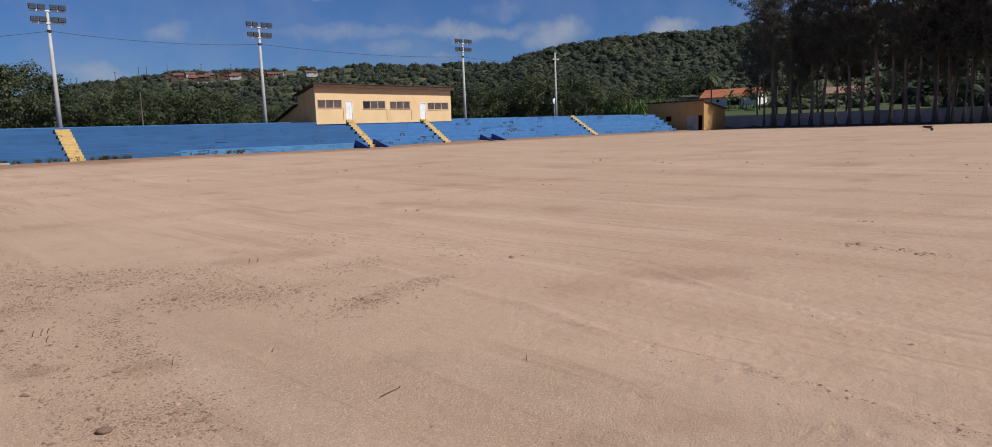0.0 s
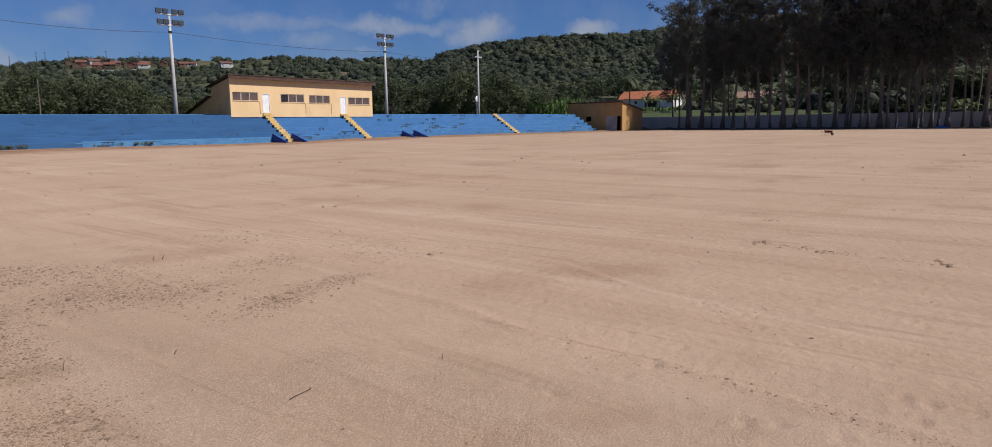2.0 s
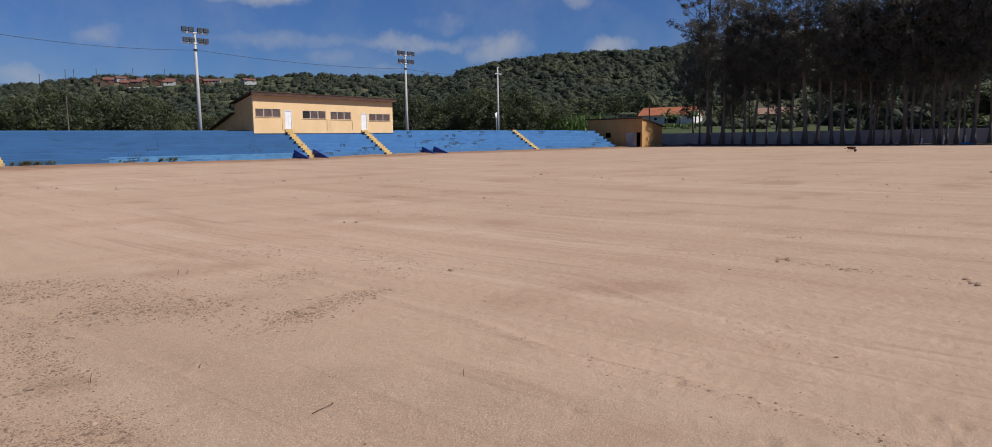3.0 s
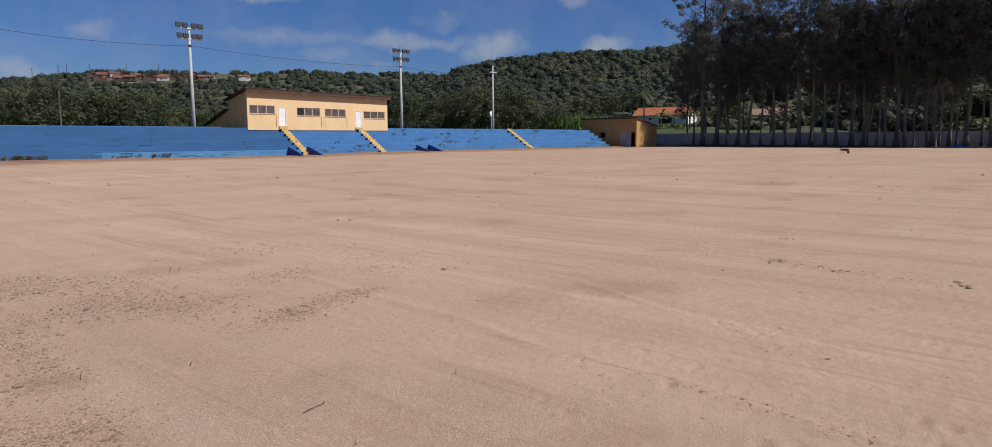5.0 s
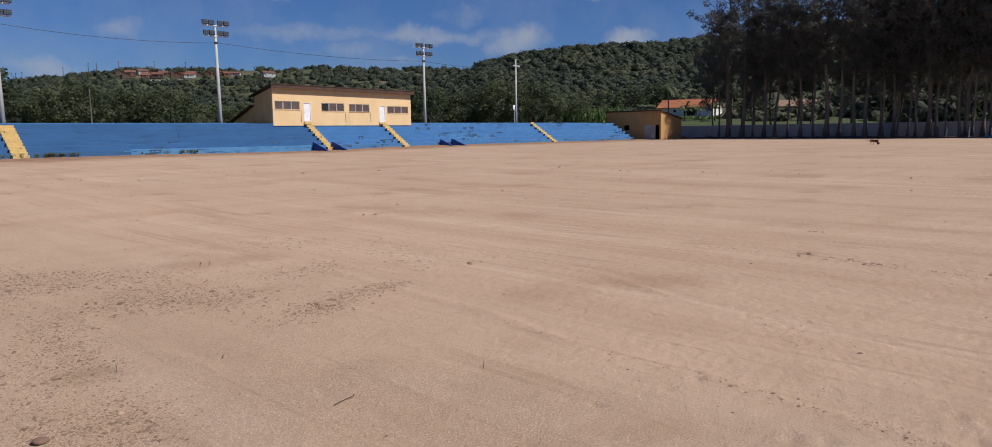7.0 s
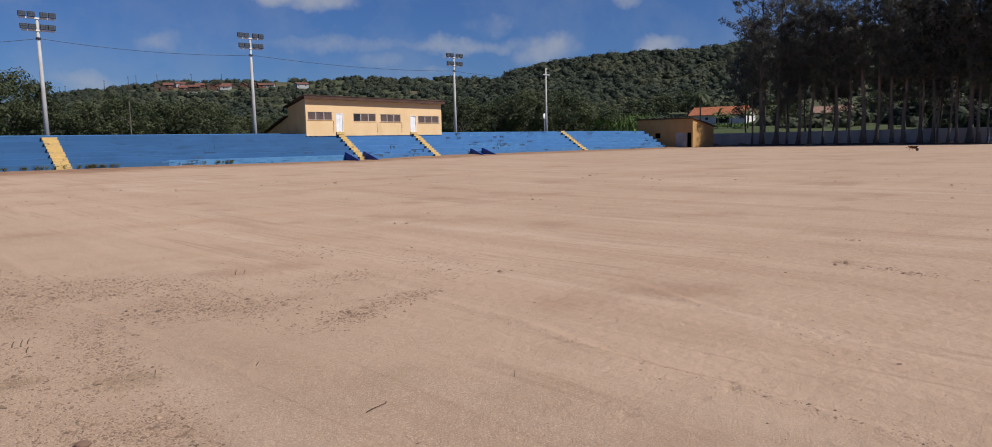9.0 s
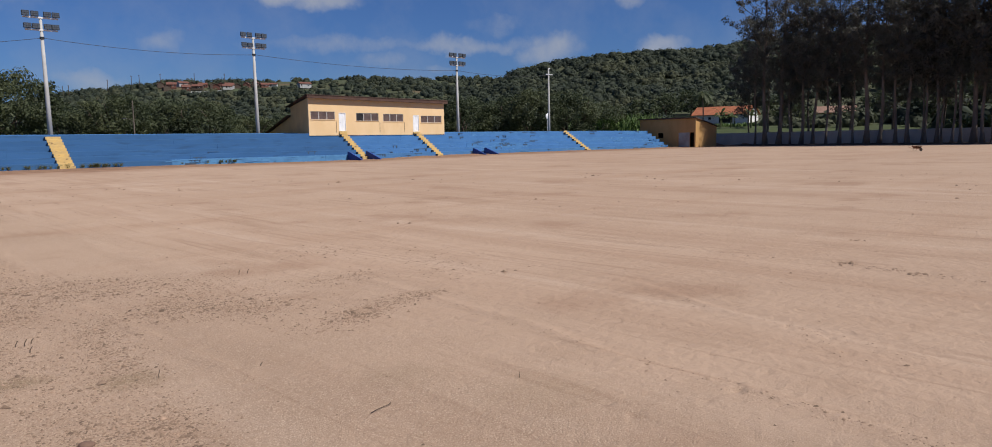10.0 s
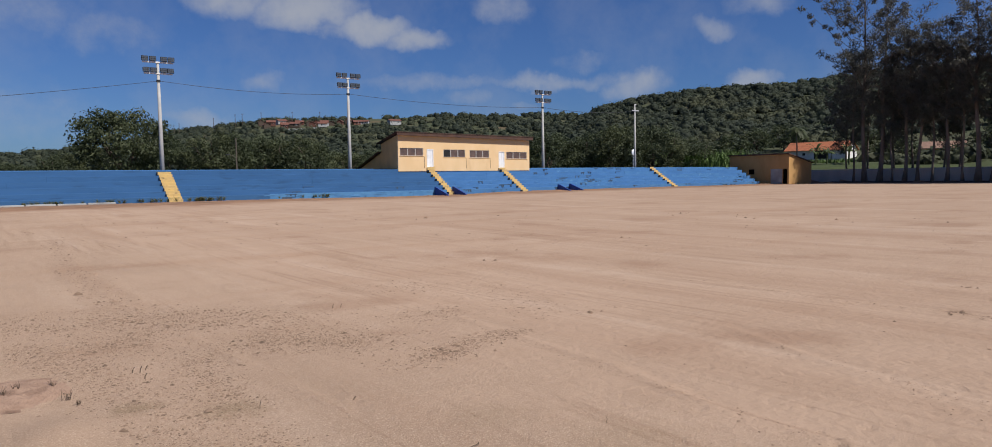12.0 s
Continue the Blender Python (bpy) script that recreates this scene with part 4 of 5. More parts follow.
def woodland():
    rs = np.random.RandomState(77)
    templates = []
    for k in range(12):
        n, leaf = (46, 0.22) if k < 6 else (42, 0.23)
        d = rs.normal(0, 1, (n, 3))
        d[:, 2] = np.abs(d[:, 2]) * 0.9 - 0.25
        d /= np.linalg.norm(d, axis=1)[:, None]
        lump = 1 + 0.25 * np.sin(3.1 * d[:, 0] + k) * np.cos(3.7 * d[:, 1] + 2 * k)
        p = d * (lump * rs.uniform(0.75, 1.05, n))[:, None] * np.array([1, 1, 0.85])
        v, f = leaf_quads(p, d + np.array([0, 0, 0.3]), leaf, rs, 0.7, 0, 0.15)
        # a rough inner mass keeps the crown from being seen through
        ring, rows = 8, 4
        cv, cf = [(0, 0, 0.62)], []
        for i in range(1, rows):
            ph = math.pi * 0.72 * i / (rows - 1)
            for j in range(ring):
                q = math.tau * j / ring + i
                w = 0.84 * rs.uniform(0.8, 1.1)
                cv.append((w * math.sin(ph) * math.cos(q), w * math.sin(ph) * math.sin(q), w * math.cos(ph) * 0.9))
        for j in range(ring):
            cf.append((0, 1 + j, 1 + (j + 1) % ring, 0))
        for i in range(rows - 2):
            for j in range(ring):
                a, b = 1 + i * ring + j, 1 + i * ring + (j + 1) % ring
                cf.append((a, a + ring, b + ring, b))
        cf = [c if c[0] != c[3] else (c[0], c[1], c[2], c[2]) for c in cf]
        quads = np.array([c for c in cf if c[2] != c[3]])
        templates.append((np.concatenate([v, np.array(cv)]), np.concatenate([f, quads + len(v)])))
    for name, label, n, b0, b1, r0, r1, s0, s1 in (("hillside_woodland", "dense green bushy woodland on the near hillside", 5200, 22, 56, 150, 460, 1.5, 3.8),
                                                   ("shaded_woodland", "woodland on the hill behind the eucalyptus", 1100, 3, 22, 150, 460, 2.4, 5.0),
                                                   ("ridge_woodland", "dark scrubby woodland on the far ridge", 3000, 42, 92, 200, 960, 2.6, 5.6)):
        V, F, off = [], [], 0
        b = rs.uniform(b0, b1, n * 3)
        r = np.sqrt(rs.uniform(r0 ** 2, r1 ** 2, n * 3)) if r1 < 500 else r0 + (r1 - r0) * rs.uniform(0, 1, n * 3) ** 0.7
        x, y = r * np.cos(np.radians(b)), r * np.sin(np.radians(b))
        ok = ~((y < 88) & (x < 124) | (x < 150) & (y < 110) & (b < 34) | (b > 26) & (b < 33) & (r < 200) | (b > 19) & (b < 33) & (r > 190) & (r < 262))
        for tb, tr in TOWN:
            ok &= ~((abs(b - tb) < 0.7) & (r > tr - 34) & (r < tr + 12))
        ok &= ~((b > 58) & (b < 64) & (r > 740) & (rs.uniform(0, 1, n * 3) < 0.5))
        b, r, x, y = (q[ok][:n] for q in (b, r, x, y))
        z = height(x, y)
        for k in range(len(b)):
            v, f = templates[rs.randint(6) + (0 if r1 < 500 else 6)]
            s = (s0 + (s1 - s0) * rs.uniform(0, 1) ** 1.6) * (0.75 + r[k] / 2600)
            q = rs.uniform(0, 6.28)
            rot = np.array([[math.cos(q), -math.sin(q), 0], [math.sin(q), math.cos(q), 0], [0, 0, 1]])
            V.append((v @ rot.T) * s * np.array([1, 1, rs.uniform(0.75, 1.15)]) + np.array([x[k], y[k], z[k] + s * rs.uniform(0.05, 0.45)]))
            F.append(f + off)
            off += len(v)
        me = soup(name, np.concatenate(V), np.concatenate(F), LEAF_FAR)
        tagged(new(name, me), label, "woodland", kind="stuff")


woodland()


# ---------------------------------------------------------------- houses beyond the wall and on the ridge
def gable_house(name, label, category, at, turn, size, wall_mat, roof_mat, group="", openings=()):
    """A house with a gabled roof; its long side runs along its own X, its front looks to its -Y."""
    w, d, h, rise = size
    t = thing(name, label, category, at, group)
    t.rotation_euler[2] = radians(turn)
    part("wall", prism([(-d / 2, -1.5), (-d / 2, h), (0, h + rise * 0.96), (d / 2, h), (d / 2, -1.5)], "x", -w / 2, w / 2), wall_mat, t)
    for sgn in (-1, 1):
        part("roof", prism([(0.0, h + rise), (sgn * (d / 2 + 0.6), h - 0.6 * rise / (d / 2)), (sgn * (d / 2 + 0.6), h - 0.6 * rise / (d / 2) + 0.16), (0.0, h + rise + 0.16)], "x", -w / 2 - 0.5, w / 2 + 0.5), roof_mat, t)
    # doorways and panes are flat black panels, the shade inside put into colour
    for kind, x0, x1, z0, z1 in openings:
        o = part(kind, boxed(x0, x1, -d / 2 - 0.06, -d / 2 - 0.003, z0, z1), WHITE if kind == "window" else DARK, t)
        part("pane", boxed(x0 + 0.1, x1 - 0.1, -d / 2 - 0.075, -d / 2 - 0.055, z0 + 0.1, z1 - 0.1), DARK, o)
    return t


def on_hill(beta, r):
    x, y = r * math.cos(radians(beta)), r * math.sin(radians(beta))
    return x, y, float(height(x, y))


hx, hy, hz = on_hill(29.0, 218)
gable_house("house", "white walled house with an orange clay tile roof", "house", (hx, hy, 1.7 + 218 * math.tan(radians(1.0))), -61.2 - 20, (16, 8, 2.5, 2.1), LIMEWASH, TILE_RED, "",
            (("window", -3.6, -2.6, 0.9, 1.8), ("doorway", -0.4, 3.4, 0.0, 2.1)))
hx, hy, hz = on_hill(21.5, 222)
gable_house("house", "low brown house with a faded tile roof behind the trees", "house", (hx, hy, 1.7 + 222 * math.tan(radians(0.95))), -68.5, (9.5, 7, 2.4, 1.6), OCHRE, TILE_FADED, "",
            (("window", -3.0, -1.8, 0.9, 1.9), ("doorway", 0.5, 1.6, 0.0, 2.1)))
for n, (beta, r) in enumerate(TOWN):
    x, y, z = on_hill(beta, r)
    gable_house("hillside_house", "small house with a weathered red tiled roof on the ridge", "house", (x, y, z + 1.0 + rng.uniform(-0.9, 1.3)), beta - 90 + rng.choice((0, 90, 20)) + rng.uniform(-15, 15),
                (rng.uniform(7, 11), rng.uniform(5.5, 7.5), rng.uniform(2.2, 2.9), rng.uniform(1.6, 2.4)),
                (BARK_BROWN, TILE_OLD, CONCRETE, BARK_BROWN, TILE_OLD)[n % 5], TILE_OLD, "houses on the ridge", (("doorway", -1.5, -0.4, 0.0, 2.0), ("window", 1.0, 2.4, 0.9, 1.9)))
fence = thing("ridge_wall", "broken pale garden wall below the ridge houses", "wall")
for n in range(26):
    x, y, z = on_hill(70.6 - 0.15 * n + rng.uniform(-0.05, 0.05), 764 + rng.uniform(-5, 5))
    bm = boxed(-1.1, 1.1, -0.15, 0.15, -1.5, rng.uniform(0.6, 1.9))
    bm.transform(pose(x, y, z, 0, 0, rng.uniform(-40, 10)))
    part("wall_panel", bm, CONCRETE, fence)
x, y, z = on_hill(61.2, 800)
gable_house("ridge_villa", "large pale villa with a tiled roof on the ridge", "house", (x, y, z + 2), 61.2 - 90 + 25, (13, 8, 3.4, 1.8), CONCRETE, TILE_OLD, "", (("window", -6, -4, 1, 2.4), ("window", 2, 4, 1, 2.4)))
for n, beta in enumerate((77.2, 76.85, 74.5, 73.0, 72.5, 71.15, 68.9, 66.85)):
    x, y, z = on_hill(beta, 830)
    p = thing("ridge_pole", "thin dark utility pole on the ridge", "pole", (x, y, z), "poles on the ridge")
    part("post", tube(bmesh.new(), [(0, 0, -1), (0, 0, 14)], [0.3, 0.22], 6), BARK_BROWN, p)
    part("arm", boxed(-0.9, 0.9, -0.1, 0.1, 13.0, 13.25), BARK_BROWN, p)

x, y, z = on_hill(73.05, 108)
p = thing("street_lamp", "old wooden pole with a curved lamp arm behind the stand", "street lamp", (x, y, z))
part("post", tube(bmesh.new(), [(0, 0, -0.3), (0, 0, 7.9)], [0.11, 0.08], 8), BARK, p)
part("arm", tube(bmesh.new(), [(0, 0, 5.0), (-0.5, -0.2, 5.4), (-1.1, -0.4, 5.55)], [0.03, 0.03, 0.025], 6), BARK, p)
part("lamp", boxed(-1.5, -1.05, -0.5, -0.3, 5.48, 5.60, 0.03), LAMPBODY, p)
x, y, z = on_hill(42.5, 118)
p = thing("satellite_dish", "round white dish on a thin post behind the stand", "dish", (x, y, z))
part("post", tube(bmesh.new(), [(0, 0, -0.3), (0, 0, 5.3)], [0.06, 0.05], 8), STEEL, p)
bm = bmesh.new()
bmesh.ops.create_uvsphere(bm, u_segments=18, v_segments=8, radius=0.5)
for v in bm.verts:
    v.co = Vector((v.co.x, v.co.y * 0.22 - 0.12, v.co.z + 5.5))
part("reflector", bm, WHITE, p, smooth=True)


# ---------------------------------------------------------------- palm, bananas, cane
def palm(at, high, fronds=22, size=2.8, seed=3, mat=LEAF_MANGO):
    rs = np.random.RandomState(seed)
    t = thing("palm_tree", "coconut palm with drooping fronds beside the house", "tree", at)
    part("trunk", tube(bmesh.new(), [(0.25 * math.sin(k * 0.5), 0, high * k / 8 - 0.3) for k in range(9)], [0.2 - 0.01 * k for k in range(9)], 8), BARK, t, smooth=True)
    for k in range(fronds):
        a, lift = k * 2.4, rs.uniform(-0.2, 1.0)
        V, F = [], []
        for i in range(13):
            s = i / 12
            c = np.array([math.cos(a) * size * s, math.sin(a) * size * s, high + size * (lift * s - 1.05 * s * s)])
            side = np.array([-math.sin(a), math.cos(a), 0])
            ln = 0.75 * math.sin(math.pi * (0.12 + 0.86 * s))
            V += [c] + [c + side * sg * ln + np.array([math.cos(a) * 0.3, math.sin(a) * 0.3, -0.35 * ln]) for sg in (-1, 1)]
        for i in range(12):
            q = 3 * i
            F += [(q, q + 3, q + 1), (q, q + 2, q + 3)]
        part("frond", soup("frond", V, F, mat), mat, t)
    return t


x, y, z = on_hill(30.65, 190)
palm((x, y, z), 8.6)


def banana(seed):
    rs = np.random.RandomState(seed)
    t = thing("banana_plant", "banana plant with long arching pale green leaves", "plant", group="banana plants")
    part("stem", tube(bmesh.new(), [(0, 0, -0.2), (0.05, 0, 1.2), (0, 0.05, 2.4)], [0.16, 0.13, 0.08], 8), LEAF_BANANA, t)
    for k in range(8):
        a, ln, lift = k * 2.4 + rs.uniform(-0.3, 0.3), rs.uniform(1.8, 2.6), rs.uniform(0.7, 1.5)
        V, F = [], []
        for i in range(8):
            s = i / 7
            c = np.array([math.cos(a) * ln * s * 0.8, math.sin(a) * ln * s * 0.8, 2.3 + ln * (lift * s - 0.95 * s * s)])
            side = np.array([-math.sin(a), math.cos(a), 0]) * (0.32 * math.sin(math.pi * (0.08 + 0.88 * s)))
            V += [c - side + np.array([0, 0, 0.06]), c, c + side + np.array([0, 0, 0.06])]
        for i in range(7):
            q = 3 * i
            F += [(q, q + 1, q + 4, q + 3), (q + 1, q + 2, q + 5, q + 4)]
        part("leaf", soup("leaf", V, F, LEAF_BANANA), LEAF_BANANA, t)
    return t


plant = banana(4)
spots = [(126 + rng.uniform(0, 5), 9 + 1.7 * k + rng.uniform(-0.5, 0.5)) for k in range(15)] + [(150 + rng.uniform(-4, 6), 76 + 1.6 * k) for k in range(7)]
for n, (x, y) in enumerate(spots):
    ob = plant if n == 0 else copy_thing(plant, pose(0, 0, 0))
    ob.matrix_basis = pose(x, y, float(height(x, y)), 0, 0, rng.uniform(0, 360)) @ Matrix.Scale(rng.uniform(0.8, 1.25), 4)


def blades(name, label, category, spots, tall, wide, mat, seed, per=14, spread=(0.1, 0.55)):
    """Many upright blades in tufts at the spots."""
    rs = np.random.RandomState(seed)
    V, F = [], []
    for x, y, z, s in spots:
        for _ in range(per):
            a, lean = rs.uniform(0, 6.28), rs.uniform(*spread)
            h, w = tall * s * rs.uniform(0.6, 1.2), wide * rs.uniform(0.6, 1.3)
            bx, by = x + rs.normal(0, 0.16) * s * tall, y + rs.normal(0, 0.16) * s * tall
            dx, dy = math.cos(a), math.sin(a)
            b = len(V)
            V += [(bx - dy * w, by + dx * w, z - 0.02), (bx + dy * w, by - dx * w, z - 0.02), (bx + dx * lean * h * 0.4 + dy * w * 0.7, by + dy * lean * h * 0.4 - dx * w * 0.7, z + h * 0.65),
                  (bx + dx * lean * h * 0.4 - dy * w * 0.7, by + dy * lean * h * 0.4 + dx * w * 0.7, z + h * 0.65), (bx + dx * lean * h, by + dy * lean * h, z + h)]
            F += [(b, b + 1, b + 2, b + 3), (b + 3, b + 2, b + 4, b + 4)]
    V = [tuple(v) for v in V]
    me = bpy.data.meshes.new(name)
    me.from_pydata(V, [], [f if f[2] != f[3] else f[:3] for f in F])
    me.materials.append(mat)
    return tagged(new(name, me), label, category, kind="stuff")


cane = []
for k in range(420):
    x, y, z = on_hill(rng.uniform(34.4, 40.2), rng.uniform(146, 158))
    cane.append((x, y, z, rng.uniform(0.8, 1.15)))
blades("sugar_cane", "patch of bright green cane behind the stand", "crop", cane, 5.0, 0.10, LEAF_BRIGHT, 5)
garden = []
for k in range(110):
    x, y, z = on_hill(rng.uniform(26.6, 31.4), rng.uniform(176, 200))
    garden.append((x, y, z, rng.uniform(0.6, 1.1)))
blades("garden_plants", "rows of green garden plants below the white house", "crop", garden, 1.1, 0.07, LEAF_BRIGHT, 8)
blades("weeds", "dry green weeds along the foot of the stand", "weeds",
       [(rng.gauss(cx, sd), 69.75 + rng.uniform(-0.25, 0.15), 0.1, rng.uniform(0.5, 1.1)) for cx, sd, n in ((5.9, 0.8, 15), (18.5, 0.8, 17), (10.0, 1.2, 7), (13.6, 0.8, 6), (28.8, 1.6, 9), (15.6, 0.5, 4)) for _ in range(n)],
       0.36, 0.010, GRASS, 6, 46, (0.4, 1.6))


# ---------------------------------------------------------------- wheelbarrow
def wheelbarrow(at, turn):
    w = thing("wheelbarrow", "rusty orange wheelbarrow standing on the open sand", "wheelbarrow", at)
    w.rotation_euler[2] = radians(turn)
    bm = bmesh.new()
    lo, hi = [(-0.30, -0.20, 0.38), (0.28, -0.20, 0.33), (0.28, 0.20, 0.33), (-0.30, 0.20, 0.38)], [(-0.52, -0.33, 0.66), (0.50, -0.33, 0.62), (0.50, 0.33, 0.62), (-0.52, 0.33, 0.66)]
    a, b = [bm.verts.new(p) for p in lo], [bm.verts.new(p) for p in hi]
    bm.faces.new(a)
    for i in range(4):
        bm.faces.new((a[i], a[(i + 1) % 4], b[(i + 1) % 4], b[i]))
    bmesh.ops.solidify(bm, geom=bm.faces[:], thickness=0.02)
    part("tray", bm, RUST, w)
    wheel = part("wheel", tube(bmesh.new(), [(0.62, -0.05, 0.2), (0.62, 0.05, 0.2)], [0.13, 0.13], 16), RUST, w)
    part("tyre", tube(bmesh.new(), [(0.62, -0.06, 0.2), (0.62, -0.03, 0.2), (0.62, 0.03, 0.2), (0.62, 0.06, 0.2)], [0.16, 0.2, 0.2, 0.16], 18), RUBBER, wheel)
    for s in (-1, 1):
        part("handle", tube(bmesh.new(), [(0.62, s * 0.08, 0.2), (0.1, s * 0.2, 0.34), (-0.5, s * 0.27, 0.40), (-1.0, s * 0.3, 0.56)], [0.02] * 4, 6), RUST, w)
        part("leg", tube(bmesh.new(), [(-0.25, s * 0.23, 0.37), (-0.36, s * 0.25, 0.0)], [0.018, 0.018], 6), RUST, w)
    return w


wheelbarrow((74.6, 21.95, 0.0), -32).scale = (0.74, 0.74, 0.74)


# ---------------------------------------------------------------- sand heaps, crumbs and litter on the field
def sand_bank():
    rs = np.random.RandomState(12)
    xs, V, F = np.arange(STAND_X0, STAND_X1 + 8, 0.35), [], []
    for x in xs:
        swell = 0.05 + 0.03 * float(smooth_noise(x / 3.1, 2.0, 21)) + 0.03 * float(smooth_noise(x / 0.8, 5.0, 22))
        swell = max(swell, 0.02) * (1.2 if x > 50 else 0.5)
        reach = 3.0 + 5.0 * min(1.0, max(0.0, (30 - x) / 28)) + 0.8 * float(smooth_noise(x / 2.0, 9.0, 23))
        for k, (q, f) in enumerate(((1.0, -0.02), (0.66, 0.42), (0.38, 0.75), (0.15, 1.0), (-0.1, 0.9))):
            V.append((x, 70 - reach * q + rs.uniform(-0.1, 0.1), max(swell * f, 0.02) + rs.uniform(-0.008, 0.012) - 0.07 * (k == 0) + float(sand_relief(x, 69.0 - reach * q))))
    for i in range(len(xs) - 1):
        for k in range(4):
            a = i * 5 + k
            F.append((a, a + 5, a + 6, a + 1))
    tagged(new("sand_bank", soup("sand_bank", V, F, HEAP, True)), "low bank of loose earth along the foot of the stand", "earth bank", kind="stuff")


sand_bank()


def wall_foot_strip():
    """A dark brown strip of ground along the foot of the boundary wall, under the trees."""
    rs = np.random.RandomState(15)
    ys, V, F = np.arange(-20, 66, 0.4), [], []
    for y in ys:
        edge = 117.9 + 0.5 * float(smooth_noise(y / 2.3, 1.0, 31)) + rs.uniform(-0.25, 0.25)
        for x, h in ((edge, 0.0), (edge + 0.8, 0.10), (120.0, 0.14), (121.2, 0.18), (122.05, 0.2)):
            V.append((x, y, h + 0.02 + rs.uniform(-0.02, 0.03) * (h > 0)))
    for i in range(len(ys) - 1):
        for k in range(4):
            a = i * 5 + k
            F.append((a, a + 1, a + 6, a + 5))
    tagged(new("wall_foot_strip", soup("wall_foot_strip", V, F, WALL_FOOT)), "dark brown strip of ground under the eucalyptus row", "leaf litter", kind="stuff")


wall_foot_strip()
k0 = thing("kerb", "broken pale concrete kerb at the foot of the stand", "kerb", (0, 69.35, 0))
for n in range(9):
    part("slab", boxed(-9 + n * 2.2, -9 + n * 2.2 + 2.1, -0.15 + rng.uniform(-0.04, 0.04), 0.15, 0.0, 0.17 + rng.uniform(-0.02, 0.02), 0.02), CONCRETE, k0)


def crumbs():
    """Clay crumbs and pebbles: thick in the scraped bands, thin elsewhere, and in lines along the wheel ruts."""
    rs = np.random.RandomState(40)
    P = []
    loose = (([(0.26, 10.8), (1.15, 10.7), (2.26, 9.84), (3.35, 8.72)], 6500, 0.42, 0.0060), ([(1.08, 8.6), (1.66, 9.1), (2.28, 8.3), (2.92, 7.7), (3.5, 6.9)], 8000, 0.30, 0.0056),
             ([(3.1, 6.1), (3.55, 5.95), (3.8, 6.2), (4.1, 6.1)], 1700, 0.14, 0.0052), ([(4.26, 7.94), (5.24, 8.03)], 900, 0.20, 0.0055), ([(4.1, 6.3), (5.0, 6.4)], 900, 0.12, 0.0050),
             ([(1.77, 8.1), (1.65, 6.4), (1.45, 4.9), (1.3, 4.2)], 5200, 0.15, 0.0046), ([(0.38, 9.37), (0.71, 8.0), (0.92, 6.92), (1.1, 5.07), (1.1, 4.3)], 5200, 0.18, 0.0048),
             ([(5.0, 10.8), (6.1, 10.2), (6.5, 8.8), (6.0, 6.7)], 1500, 0.32, 0.0058), ([(2.25, 26.5), (1.95, 21), (1.72, 17.3), (1.69, 14.85), (1.65, 11.6)], 1100, 0.17, 0.0085))
    for line, n, spread, size in loose:
        q = np.array(line)
        n = int(n * 1.2)
        t = rs.uniform(0, len(q) - 1.001, n)
        i = t.astype(int)
        c = q[i] + (q[i + 1] - q[i]) * (t - i)[:, None] + rs.normal(0, spread * 1.15, (n, 2))
        P += list(zip(c[:, 0], c[:, 1], 1.02 * size * rs.lognormal(0, 0.5, n)))
    P = np.array(P)
    P = list(map(tuple, P[smooth_noise(P[:, 0] / 0.30, P[:, 1] / 0.45, 61) + rs.normal(0, 0.5, len(P)) > -0.75]))
    for line, n, spread, size in (([(4.9, 8.2), (4.75, 6.2), (4.55, 4.2), (4.43, 2.4), (4.30, 1.2), (4.25, 0.4)], 2000, 0.06, 0.0055),
                                  ([(11.4, 18.5), (10.2, 11.1), (9.9, 7.4), (9.5, 4.9), (9.7, 3.8), (9.55, 2.9), (9.4, 1.6)], 700, 0.08, 0.011),
                                  ([(9.75, 3.9), (9.5, 2.3)], 70, 0.10, 0.017), ([(2.3, 24), (1.78, 14.9), (1.75, 12.5), (1.8, 10.7)], 120, 0.22, 0.02),
                                  ([(6.3, 2.9), (5.6, 2.1)], 120, 0.08, 0.007), ([(7.9, 12.0), (7.24, 7.3), (6.9, 5.1), (6.4, 3.8), (6.1, 2.8), (5.95, 1.6)], 600, 0.10, 0.0055)):
        q = np.array(line)
        t = rs.uniform(0, len(q) - 1.001, n)
        i = t.astype(int)
        c = q[i] + (q[i + 1] - q[i]) * (t - i)[:, None] + rs.normal(0, spread, (n, 2))
        P += list(zip(c[:, 0], c[:, 1], 0.5 * size * rs.lognormal(0, 0.5, n)))
    n = 1500
    a, r = np.radians(rs.uniform(-5, 92, n)), 3 + 34 * rs.uniform(0, 1, n) ** 1.6
    P += list(zip(r * np.cos(a), r * np.sin(a), (0.0025 + 0.0004 * r + 0.0006 * np.maximum(r - 14, 0)) * rs.lognormal(0, 0.5, n)))
    n = 2600                                                   # clods on the bank at the foot of the stand
    P += list(zip(rs.uniform(-12, 106, n), 69.0 + rs.normal(0, 0.55, n), 0.035 * rs.lognormal(0, 0.5, n)))
    for x, y, s in ((6.38, 6.68, 0.035), (12.04, 4.4, 0.04), (10.85, 13.84, 0.05), (9.0, 12.65, 0.045), (9.2, 12.5, 0.04), (12.28, 16.6, 0.04), (9.59, 2.79, 0.035), (9.65, 3.71, 0.03)):
        P.append((x, y, s))
